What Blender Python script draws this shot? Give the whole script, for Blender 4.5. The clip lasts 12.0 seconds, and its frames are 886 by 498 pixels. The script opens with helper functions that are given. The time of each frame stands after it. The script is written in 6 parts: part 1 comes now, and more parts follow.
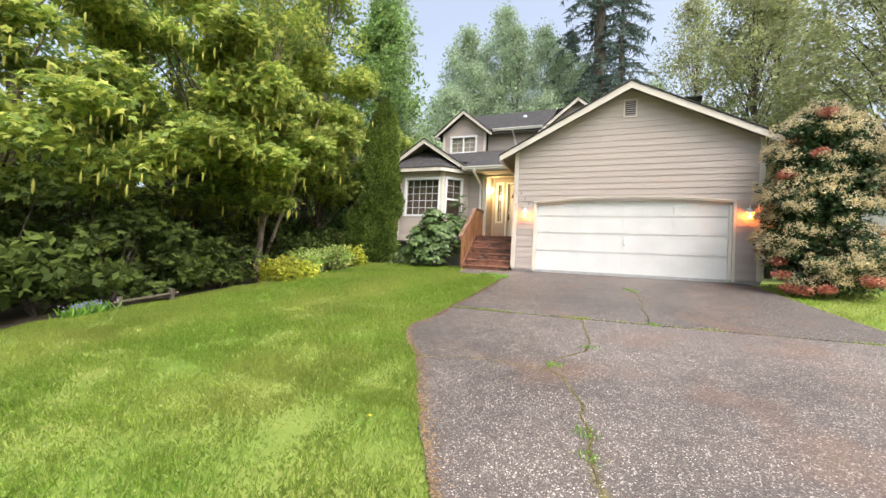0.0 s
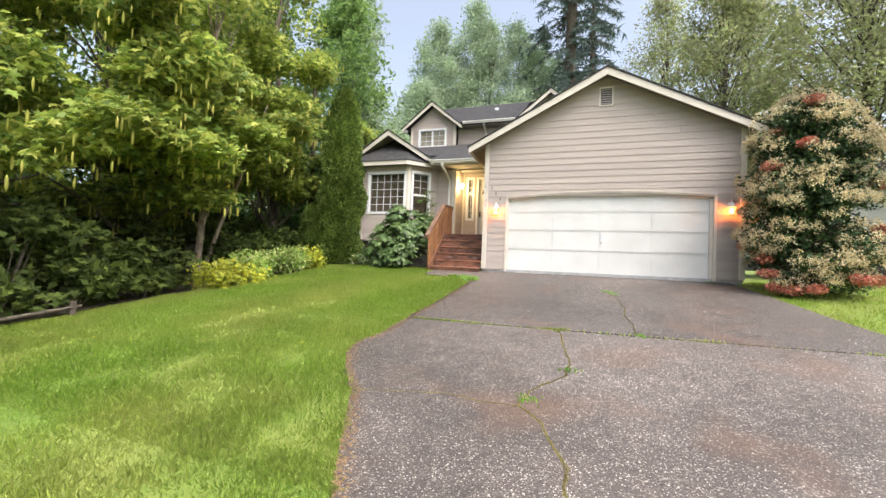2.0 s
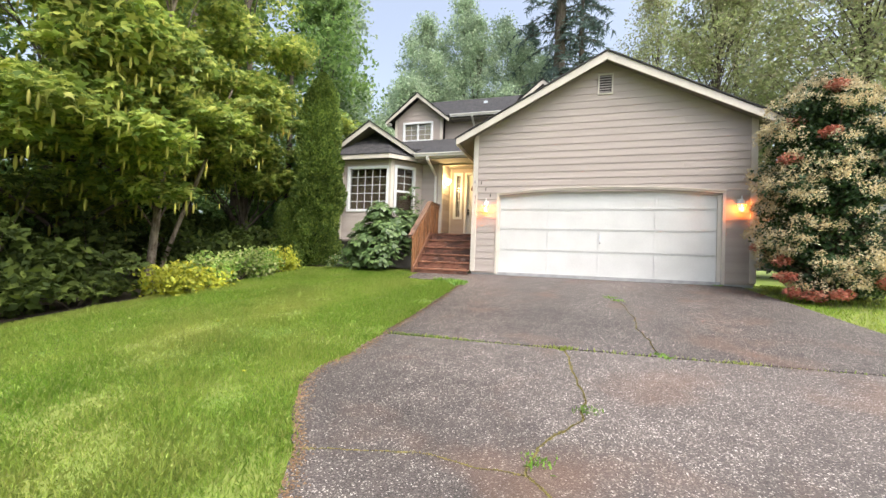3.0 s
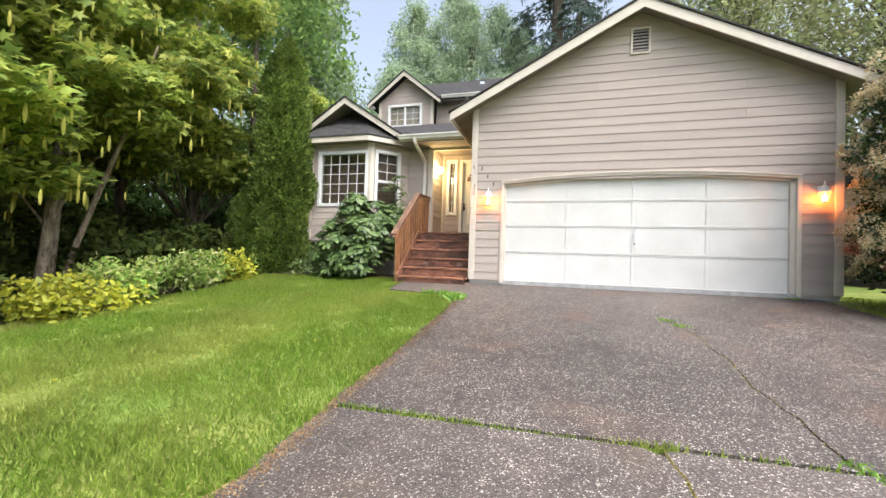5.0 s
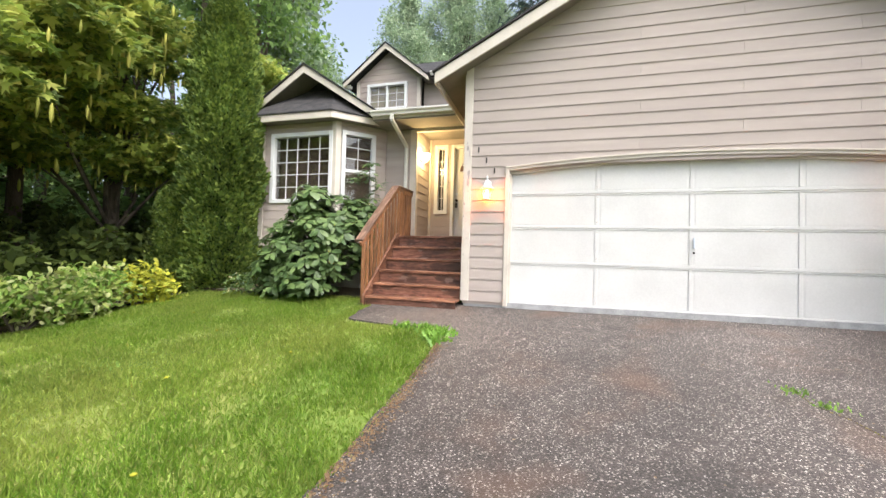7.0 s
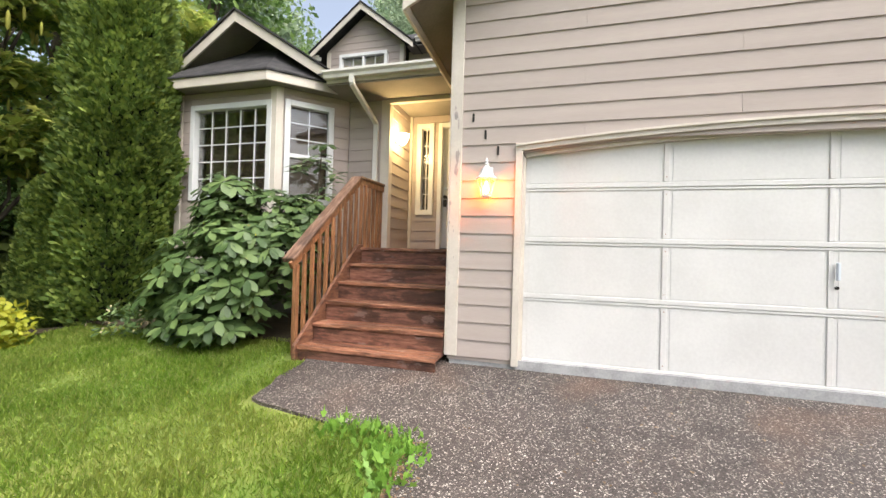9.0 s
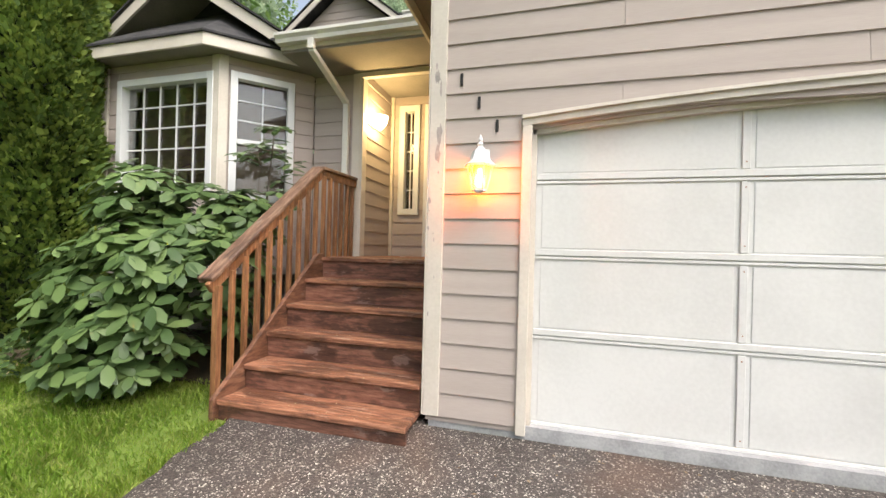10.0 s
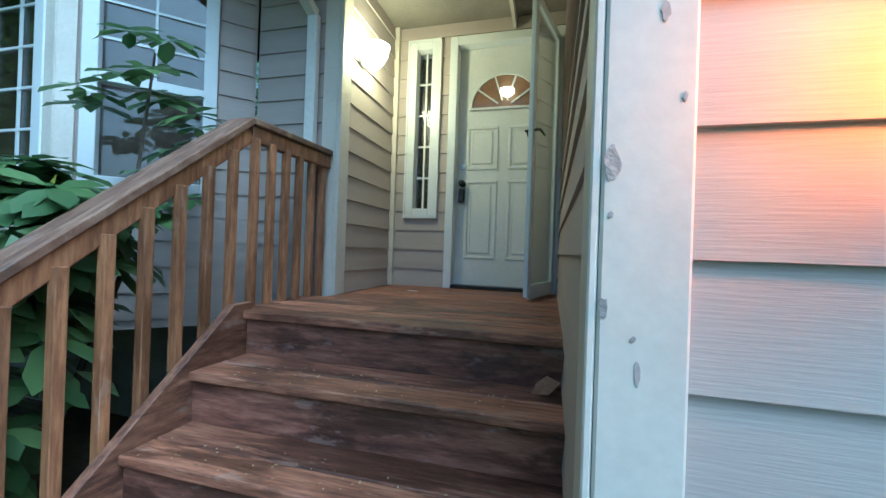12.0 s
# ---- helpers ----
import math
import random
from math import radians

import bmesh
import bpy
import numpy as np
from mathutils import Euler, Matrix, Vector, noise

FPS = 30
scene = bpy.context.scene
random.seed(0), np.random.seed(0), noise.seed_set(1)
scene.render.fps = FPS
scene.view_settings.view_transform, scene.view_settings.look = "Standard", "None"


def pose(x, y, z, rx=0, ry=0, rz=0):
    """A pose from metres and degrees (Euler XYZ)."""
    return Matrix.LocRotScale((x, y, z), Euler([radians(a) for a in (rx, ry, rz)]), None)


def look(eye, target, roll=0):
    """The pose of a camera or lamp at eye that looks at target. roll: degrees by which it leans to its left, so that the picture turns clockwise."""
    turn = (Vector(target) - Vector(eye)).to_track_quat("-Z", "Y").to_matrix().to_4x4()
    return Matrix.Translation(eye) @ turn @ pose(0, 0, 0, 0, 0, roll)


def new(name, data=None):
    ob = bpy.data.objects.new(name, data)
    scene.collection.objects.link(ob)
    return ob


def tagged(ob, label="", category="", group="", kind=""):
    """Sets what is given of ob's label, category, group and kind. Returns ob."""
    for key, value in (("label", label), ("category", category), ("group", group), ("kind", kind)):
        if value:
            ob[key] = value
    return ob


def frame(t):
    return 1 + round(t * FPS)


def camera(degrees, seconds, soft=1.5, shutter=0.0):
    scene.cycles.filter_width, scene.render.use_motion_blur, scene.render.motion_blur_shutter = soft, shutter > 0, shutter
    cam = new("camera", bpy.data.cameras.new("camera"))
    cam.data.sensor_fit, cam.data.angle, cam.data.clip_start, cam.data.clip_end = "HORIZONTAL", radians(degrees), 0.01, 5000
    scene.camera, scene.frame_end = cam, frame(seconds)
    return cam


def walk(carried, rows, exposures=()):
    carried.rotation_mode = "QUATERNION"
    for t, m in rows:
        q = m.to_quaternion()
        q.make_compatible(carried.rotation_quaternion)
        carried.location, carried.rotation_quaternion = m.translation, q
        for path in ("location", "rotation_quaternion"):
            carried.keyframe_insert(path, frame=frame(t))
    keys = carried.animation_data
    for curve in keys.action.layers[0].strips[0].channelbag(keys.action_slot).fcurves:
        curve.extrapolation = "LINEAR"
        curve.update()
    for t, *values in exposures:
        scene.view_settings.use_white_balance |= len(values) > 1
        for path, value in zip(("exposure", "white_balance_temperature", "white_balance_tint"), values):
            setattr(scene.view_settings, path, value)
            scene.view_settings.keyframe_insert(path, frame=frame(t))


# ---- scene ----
cam = camera(95.9, 12.0)
PATH = [
    (0, (2.809, -12.165, 0.141), (2.036, -10.321, 0.193), 3.0),
    (0.5, (2.849, -12.09, 0.129), (2.086, -10.242, 0.182), 2.9),
    (1, (2.83, -11.873, 0.112), (2.094, -10.015, 0.163), 2.7),
    (1.5, (2.745, -11.577, 0.178), (2.046, -9.704, 0.229), 2.5),
    (2, (2.699, -11.141, 0.219), (2.04, -9.253, 0.269), 2.3),
    (2.5, (2.592, -10.722, 0.255), (1.965, -8.824, 0.304), 2.2),
    (3, (2.447, -10.222, 0.282), (1.846, -8.315, 0.331), 2.2),
    (5, (1.812, -8.164, 0.412), (1.25, -6.245, 0.458), 1.9),
    (5.5, (1.66, -7.668, 0.465), (1.104, -5.747, 0.51), 1.8),
    (6, (1.577, -7.089, 0.547), (1.024, -5.167, 0.591), 1.7),
    (6.5, (1.465, -6.587, 0.59), (0.918, -4.664, 0.631), 1.6),
    (7, (1.379, -5.984, 0.654), (0.835, -4.06, 0.694), 1.6),
    (9, (0.993, -3.799, 0.995), (0.46, -1.872, 1.012), 1.6),
    (9.5, (0.955, -3.264, 1.085), (0.422, -1.337, 1.093), 1.5),
    (10, (0.834, -2.665, 1.14), (0.309, -0.735, 1.145), 1.5),
    (10.5, (0.726, -2.134, 1.163), (0.207, -0.203, 1.17), 1.6),
    (11, (0.457, -1.528, 1.26), (-0.066, 0.402, 1.262), 1.6),
    (11.5, (0.23, -1.089, 1.288), (-0.288, 0.843, 1.292), 1.5),
    (12, (-0.062, -0.59, 1.357), (-0.581, 1.341, 1.364), 2.0),
]
walk(cam, [(t, look(eye, target, roll)) for t, eye, target, roll in PATH],
     [(0, 0.76, 6450, 10), (5, 0.76, 6250, 10), (7, 0.76, 6250, 10), (9, 0.58, 6350, 10), (10.5, 0.46, 6450, 8), (11.5, 0.22, 5850, 6), (12, 0.06, 4000, -13)])

# ---- world, sun, exposure ----
world = bpy.data.worlds.new("sky")
scene.world = world
world.use_nodes = True
wt = world.node_tree
sky = wt.nodes.new("ShaderNodeTexSky")
sky.sky_type = "NISHITA"
sky.sun_disc = False
sky.sun_elevation = radians(57)
sky.sun_rotation = radians(126)
sky.air_density, sky.dust_density, sky.ozone_density = 1.0, 6.0, 1.0
pale = wt.nodes.new("ShaderNodeHueSaturation")
pale.inputs["Saturation"].default_value, pale.inputs["Value"].default_value = 0.62, 1.5
wt.links.new(sky.outputs[0], pale.inputs["Color"])
wt.links.new(pale.outputs[0], wt.nodes["Background"].inputs[0])
wt.nodes["Background"].inputs[1].default_value = 0.15
sun_data = bpy.data.lights.new("sun", "SUN")
sun_data.energy, sun_data.angle, sun_data.color = 1.5, radians(60), (1.0, 0.96, 0.89)
sun = new("sun", sun_data)
sun.matrix_world = look((13, -9.6, 26), (0, 0, 0))

# ---- materials ----
def mat(name, a, b, rough=0.7, scale=8.0, bump=0.2, fine=60.0, metal=0.0, rnd=0.0, stretch=(1, 1, 1), spec=0.4, sheen=0.0):
    """Two colours mixed by a broad and a fine noise, with a fine bump; rnd varies each object a little."""
    m = bpy.data.materials.new(name)
    m.use_nodes = True
    nt = m.node_tree
    N, L = nt.nodes.new, nt.links.new
    p = nt.nodes["Principled BSDF"]
    tc, mp = N("ShaderNodeTexCoord"), N("ShaderNodeMapping")
    mp.inputs["Scale"].default_value = stretch
    L(tc.outputs["Object"], mp.inputs[0])
    n1, n2 = N("ShaderNodeTexNoise"), N("ShaderNodeTexNoise")
    n1.inputs["Scale"].default_value, n1.inputs["Detail"].default_value = scale, 5
    n2.inputs["Scale"].default_value, n2.inputs["Detail"].default_value = fine, 4
    L(mp.outputs[0], n1.inputs[0]), L(mp.outputs[0], n2.inputs[0])
    mx = N("ShaderNodeMath")
    mx.operation = "MULTIPLY_ADD"
    L(n2.outputs[0], mx.inputs[0])
    mx.inputs[1].default_value = 0.5
    L(n1.outputs[0], mx.inputs[2])
    rmp = N("ShaderNodeValToRGB")
    rmp.color_ramp.elements[0].position, rmp.color_ramp.elements[1].position = 0.55, 0.95
    rmp.color_ramp.elements[0].color, rmp.color_ramp.elements[1].color = (*a, 1), (*b, 1)
    L(mx.outputs[0], rmp.inputs[0])
    out = rmp.outputs[0]
    if rnd:
        oi, hs, mr = N("ShaderNodeObjectInfo"), N("ShaderNodeHueSaturation"), N("ShaderNodeMapRange")
        mr.inputs["To Min"].default_value, mr.inputs["To Max"].default_value = 1 - rnd, 1 + rnd
        L(oi.outputs["Random"], mr.inputs[0]), L(mr.outputs[0], hs.inputs["Value"]), L(out, hs.inputs["Color"])
        out = hs.outputs[0]
    L(out, p.inputs["Base Color"])
    bp = N("ShaderNodeBump")
    bp.inputs["Strength"].default_value, bp.inputs["Distance"].default_value = bump, 0.01
    L(n2.outputs[0], bp.inputs["Height"]), L(bp.outputs[0], p.inputs["Normal"])
    p.inputs["Roughness"].default_value, p.inputs["Metallic"].default_value = rough, metal
    p.inputs["Specular IOR Level"].default_value = spec
    return m


def leafmat(name, cols, rough=0.5, back=0.25, dry=None, vary=0.3):
    """Leaves: a colour of its own for every leaf, with some light passing through."""
    m = bpy.data.materials.new(name)
    m.use_nodes = True
    nt = m.node_tree
    N, L = nt.nodes.new, nt.links.new
    p = nt.nodes["Principled BSDF"]
    ge, rmp = N("ShaderNodeNewGeometry"), N("ShaderNodeValToRGB")
    els = rmp.color_ramp.elements
    while len(els) < len(cols):
        els.new(0.5)
    for n, c in enumerate(cols):
        els[n].position, els[n].color = n / (len(cols) - 1), (*c, 1)
    L(ge.outputs["Random Per Island"], rmp.inputs[0])
    no, mxr = N("ShaderNodeTexNoise"), N("ShaderNodeHueSaturation")
    tc = N("ShaderNodeTexCoord")
    L(tc.outputs["Object"], no.inputs[0])
    no.inputs["Scale"].default_value = 0.7
    mr = N("ShaderNodeMapRange")
    mr.inputs["From Min"].default_value, mr.inputs["From Max"].default_value = 0.3, 0.7
    mr.inputs["To Min"].default_value, mr.inputs["To Max"].default_value = 1 - vary, 1 + vary
    L(no.outputs[0], mr.inputs[0]), L(mr.outputs[0], mxr.inputs["Value"])
    tint = rmp.outputs[0]
    if dry:
        n2, r2, mx = N("ShaderNodeTexNoise"), N("ShaderNodeMapRange"), N("ShaderNodeMixRGB")
        n2.inputs["Scale"].default_value, n2.inputs["Detail"].default_value = 0.55, 4
        L(tc.outputs["Object"], n2.inputs[0])
        r2.inputs["From Min"].default_value, r2.inputs["From Max"].default_value = 0.40, 0.76
        r2.inputs["To Max"].default_value = 0.5
        L(n2.outputs[0], r2.inputs[0]), L(r2.outputs[0], mx.inputs[0]), L(tint, mx.inputs[1])
        mx.inputs[2].default_value = (*dry, 1)
        tint = mx.outputs[0]
    L(tint, mxr.inputs["Color"])
    L(mxr.outputs[0], p.inputs["Base Color"])
    p.inputs["Roughness"].default_value = rough
    p.inputs["Specular IOR Level"].default_value = 0.35
    tr, add = N("ShaderNodeBsdfTranslucent"), N("ShaderNodeMixShader")
    L(mxr.outputs[0], tr.inputs[0])
    add.inputs[0].default_value = back
    L(p.outputs[0], add.inputs[1]), L(tr.outputs[0], add.inputs[2])
    L(add.outputs[0], nt.nodes["Material Output"].inputs[0])
    return m


def glow(name, col, strength):
    m = bpy.data.materials.new(name)
    m.use_nodes = True
    p = m.node_tree.nodes["Principled BSDF"]
    p.inputs["Base Color"].default_value = (*col, 1)
    p.inputs["Emission Color"].default_value = (*col, 1)
    p.inputs["Emission Strength"].default_value = strength
    return m


def glassmat(name):
    m = bpy.data.materials.new(name)
    m.use_nodes = True
    nt = m.node_tree
    gl, tr, mx, fr, pw = (nt.nodes.new(k) for k in ("ShaderNodeBsdfGlossy", "ShaderNodeBsdfTransparent", "ShaderNodeMixShader", "ShaderNodeFresnel", "ShaderNodeMapRange"))
    gl.inputs["Roughness"].default_value = 0.015
    tr.inputs[0].default_value = (0.92, 0.93, 0.92, 1)
    fr.inputs["IOR"].default_value = 1.5
    pw.inputs["From Max"].default_value, pw.inputs["To Min"].default_value, pw.inputs["To Max"].default_value = 0.6, 0.03, 0.7
    nt.links.new(fr.outputs[0], pw.inputs[0])
    nt.links.new(pw.outputs[0], mx.inputs[0])
    nt.links.new(tr.outputs[0], mx.inputs[1]), nt.links.new(gl.outputs[0], mx.inputs[2])
    nt.links.new(mx.outputs[0], nt.nodes["Material Output"].inputs[0])
    return m


SIDING = mat("painted_siding", (0.37, 0.315, 0.285), (0.43, 0.37, 0.335), 0.75, 1.2, 0.12, 40, rnd=0.04, stretch=(0.3, 0.3, 6))
TRIM = mat("cream_trim_paint", (0.53, 0.48, 0.42), (0.62, 0.57, 0.50), 0.6, 3, 0.05, 50, rnd=0.03)
WHITE = mat("white_paint", (0.58, 0.575, 0.56), (0.66, 0.655, 0.64), 0.5, 1.5, 0.08, 40)
VINYL = mat("white_vinyl", (0.64, 0.65, 0.66), (0.7, 0.7, 0.7), 0.35, 3, 0.02, 40)
CHIPPED = mat("bare_chipped_wood", (0.26, 0.24, 0.23), (0.42, 0.36, 0.33), 0.85, 10, 0.5, 60)
SHINGLE = mat("roof_shingle", (0.022, 0.022, 0.025), (0.06, 0.056, 0.056), 0.95, 6, 0.8, 90, rnd=0.1)
GUTTER = mat("painted_metal_gutter", (0.62, 0.60, 0.56), (0.72, 0.7, 0.66), 0.4, 3, 0.03, 30)
def stained_wood(name, dark, mid, light, stretch, rough=0.45, stain=0.55):
    """Old stained boards: streaks along the grain, blotchy damp stains, worn pale patches, a different tone for each board."""
    m = bpy.data.materials.new(name)
    m.use_nodes = True
    nt = m.node_tree
    N, L = nt.nodes.new, nt.links.new
    p = nt.nodes["Principled BSDF"]
    tc, mp, oi = N("ShaderNodeTexCoord"), N("ShaderNodeMapping"), N("ShaderNodeObjectInfo")
    mp.inputs["Scale"].default_value = stretch
    sh = N("ShaderNodeVectorMath")
    sh.operation = "MULTIPLY_ADD"
    L(oi.outputs["Random"], sh.inputs[0])
    sh.inputs[1].default_value = (7, 5, 3)
    L(tc.outputs["Object"], sh.inputs[2])
    L(sh.outputs[0], mp.inputs[0])
    streak, blot, worn = N("ShaderNodeTexNoise"), N("ShaderNodeTexNoise"), N("ShaderNodeTexNoise")
    for n, sc, de in ((streak, 5.0, 6), (blot, 1.5, 6), (worn, 3.1, 7)):
        n.inputs["Scale"].default_value, n.inputs["Detail"].default_value, n.inputs["Roughness"].default_value = sc, de, 0.66
    L(mp.outputs[0], streak.inputs[0])
    half = N("ShaderNodeMapping")
    half.inputs["Scale"].default_value = [1 + (v - 1) * 0.25 for v in stretch]
    L(sh.outputs[0], half.inputs[0])
    L(half.outputs[0], blot.inputs[0]), L(half.outputs[0], worn.inputs[0])
    rmp = N("ShaderNodeValToRGB")
    e = rmp.color_ramp.elements
    e[0].position, e[0].color = 0.33, (*dark, 1)
    e[1].position, e[1].color = 0.72, (*light, 1)
    e.new(0.5).color = (*mid, 1)
    L(streak.outputs[0], rmp.inputs[0])
    col = rmp.outputs[0]
    for src, lo, hi, amount, tone in ((blot, 0.50, 0.56, stain, [v * 0.45 for v in dark]), (worn, 0.60, 0.64, 0.65, [0.55 * v + 0.07 for v in light])):
        r, mx = N("ShaderNodeMapRange"), N("ShaderNodeMixRGB")
        r.inputs["From Min"].default_value, r.inputs["From Max"].default_value, r.inputs["To Max"].default_value = lo, hi, amount
        L(src.outputs[0], r.inputs[0]), L(r.outputs[0], mx.inputs[0]), L(col, mx.inputs[1])
        mx.inputs[2].default_value = (*tone, 1)
        col = mx.outputs[0]
    hs, mr = N("ShaderNodeHueSaturation"), N("ShaderNodeMapRange")
    mr.inputs["To Min"].default_value, mr.inputs["To Max"].default_value = 0.75, 1.25
    L(oi.outputs["Random"], mr.inputs[0]), L(mr.outputs[0], hs.inputs["Value"]), L(col, hs.inputs["Color"])
    L(hs.outputs[0], p.inputs["Base Color"])
    ro = N("ShaderNodeMapRange")
    ro.inputs["From Min"].default_value, ro.inputs["From Max"].default_value = 0.45, 0.62
    ro.inputs["To Min"].default_value, ro.inputs["To Max"].default_value = rough + 0.15, rough - 0.1
    L(blot.outputs[0], ro.inputs[0]), L(ro.outputs[0], p.inputs["Roughness"])
    bp = N("ShaderNodeBump")
    bp.inputs["Strength"].default_value, bp.inputs["Distance"].default_value = 0.8, 0.008
    L(streak.outputs[0], bp.inputs["Height"]), L(bp.outputs[0], p.inputs["Normal"])
    return m


DECK = stained_wood("stained_deck_wood", (0.085, 0.034, 0.02), (0.23, 0.095, 0.052), (0.44, 0.22, 0.13), (1, 11, 11), 0.5, 0.65)
# same stained wood in a darker tone than the treads
RISER = stained_wood("stained_riser_wood", (0.06, 0.024, 0.016), (0.155, 0.064, 0.04), (0.28, 0.135, 0.088), (1, 7, 7), 0.55, 0.7)
STRINGER = stained_wood("stained_sloping_board_wood", (0.07, 0.03, 0.018), (0.17, 0.075, 0.042), (0.30, 0.15, 0.085), (9, 1.3, 6), 0.5, 0.4)
RAILWOOD = stained_wood("stained_rail_wood", (0.15, 0.062, 0.026), (0.27, 0.12, 0.05), (0.43, 0.21, 0.095), (9, 9, 1), 0.5, 0.4)
CAPWOOD = stained_wood("weathered_cap_rail_wood", (0.10, 0.05, 0.032), (0.22, 0.12, 0.075), (0.38, 0.25, 0.17), (9, 1.2, 1.2), 0.6, 0.6)
CONC = mat("grey_concrete", (0.25, 0.24, 0.23), (0.36, 0.35, 0.33), 0.9, 4, 0.3, 60)
FOOTING = mat("pale_painted_concrete", (0.27, 0.27, 0.275), (0.42, 0.42, 0.425), 0.85, 5, 0.25, 60)
GABLE = mat("dark_gable_tone", (0.018, 0.019, 0.024), (0.034, 0.035, 0.042), 0.8, 3, 0.2, 40)
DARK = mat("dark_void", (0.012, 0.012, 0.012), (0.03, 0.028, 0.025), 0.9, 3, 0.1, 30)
# undersides of eaves and porch: their shade is put into this darkened paint
SOFFIT = mat("shade_dark_soffit_paint", (0.19, 0.17, 0.145), (0.25, 0.225, 0.19), 0.8, 3, 0.15, 40)
ROOM = mat("brown_blind", (0.13, 0.09, 0.07), (0.19, 0.14, 0.11), 0.8, 2, 0.2, 30, stretch=(1, 1, 12))
IRON = mat("black_metal", (0.02, 0.02, 0.02), (0.05, 0.045, 0.04), 0.4, 6, 0.1, 60, metal=0.7)
RUST = mat("rusty_bolt", (0.25, 0.1, 0.04), (0.4, 0.2, 0.1), 0.8, 30, 0.3, 120)
ALU = mat("pale_painted_aluminium", (0.58, 0.65, 0.72), (0.66, 0.72, 0.78), 0.35, 4, 0.03, 40)
BARK = mat("grey_brown_bark", (0.05, 0.04, 0.03), (0.14, 0.115, 0.09), 0.95, 3, 1.0, 22, stretch=(3, 3, 0.6))
PALEBARK = mat("mottled_pale_bark", (0.10, 0.07, 0.045), (0.30, 0.25, 0.19), 0.9, 5, 0.8, 20, stretch=(2, 2, 0.8))
SOIL = mat("forest_floor", (0.03, 0.022, 0.014), (0.075, 0.06, 0.03), 0.95, 2, 0.8, 18)
GLASS = glassmat("window_glass")
GLOW_W = glow("warm_lamp_glass", (1.0, 0.80, 0.45), 12)
BULB = glow("hot_bulb", (1.0, 0.72, 0.36), 16)


def lantern_glass():
    """Thin seeded amber glass: partly clear, partly scattering the bulb's light."""
    m = bpy.data.materials.new("amber_lantern_glass")
    m.use_nodes = True
    nt = m.node_tree
    tr, tl, gl, m1, m2 = (nt.nodes.new(k) for k in ("ShaderNodeBsdfTransparent", "ShaderNodeBsdfTranslucent", "ShaderNodeBsdfGlossy", "ShaderNodeMixShader", "ShaderNodeMixShader"))
    tr.inputs[0].default_value, tl.inputs[0].default_value = (1.0, 0.78, 0.42, 1), (0.9, 0.7, 0.4, 1)
    gl.inputs["Roughness"].default_value = 0.05
    m1.inputs[0].default_value, m2.inputs[0].default_value = 0.3, 0.06
    nt.links.new(tr.outputs[0], m1.inputs[1]), nt.links.new(tl.outputs[0], m1.inputs[2])
    nt.links.new(m1.outputs[0], m2.inputs[1]), nt.links.new(gl.outputs[0], m2.inputs[2])
    nt.links.new(m2.outputs[0], nt.nodes["Material Output"].inputs[0])
    return m


LANTERN_GLASS = lantern_glass()
L_MAPLE = leafmat("maple_leaves", [(0.125, 0.195, 0.045), (0.235, 0.32, 0.062), (0.36, 0.43, 0.088), (0.54, 0.55, 0.135)], 0.55, 0.5)
L_RACEME = leafmat("flower_racemes", [(0.36, 0.37, 0.075), (0.48, 0.44, 0.10)], 0.7, 0.35)
L_WOOD = leafmat("woodland_leaves", [(0.11, 0.19, 0.06), (0.18, 0.29, 0.085), (0.29, 0.41, 0.125)], 0.55, 0.55)
# the low wood's shade is put into this darker leaf colour
L_DIM = leafmat("shade_dark_leaves", [(0.035, 0.055, 0.012), (0.065, 0.095, 0.018), (0.11, 0.145, 0.026)], 0.9, 0.4)
# paled and greyed: the haze of distance is put into these leaves
L_FAR = leafmat("hazy_spring_leaves", [(0.25, 0.34, 0.21), (0.34, 0.43, 0.28), (0.45, 0.53, 0.36)], 0.6, 0.55)
L_OLIVE = leafmat("olive_leaves", [(0.26, 0.27, 0.14), (0.34, 0.36, 0.17), (0.38, 0.46, 0.19), (0.34, 0.30, 0.21)], 0.6, 0.55)
# needle colour lightened towards blue-grey to carry the haze over the firs
L_FIR = leafmat("hazy_fir_needles", [(0.085, 0.125, 0.11), (0.13, 0.18, 0.155)], 0.8, 0.4)
L_THUJA = leafmat("cedar_hedge_sprays", [(0.07, 0.12, 0.028), (0.14, 0.21, 0.042), (0.27, 0.34, 0.07)], 0.6, 0.35)
L_RHODO = leafmat("rhododendron_leaves", [(0.066, 0.115, 0.04), (0.11, 0.175, 0.058), (0.178, 0.255, 0.09)], 0.38, 0.28, None, 0.15)
L_PIERIS = leafmat("dark_evergreen_leaves", [(0.026, 0.058, 0.023), (0.046, 0.091, 0.033), (0.078, 0.130, 0.039)], 0.35, 0.12)
L_BELL = leafmat("cream_bell_flowers", [(0.66, 0.62, 0.46), (0.58, 0.50, 0.29), (0.68, 0.58, 0.37), (0.62, 0.45, 0.24)], 0.7, 0.3)
L_RED = leafmat("coral_new_shoots", [(0.46, 0.12, 0.085), (0.54, 0.20, 0.14), (0.46, 0.27, 0.18)], 0.5, 0.3)
L_HEDGE = leafmat("variegated_leaves", [(0.12, 0.23, 0.04), (0.21, 0.33, 0.06), (0.33, 0.39, 0.10), (0.41, 0.43, 0.21)], 0.5, 0.35)
L_YELLOW = leafmat("golden_leaves", [(0.30, 0.33, 0.03), (0.45, 0.44, 0.04), (0.24, 0.31, 0.04)], 0.5, 0.35)
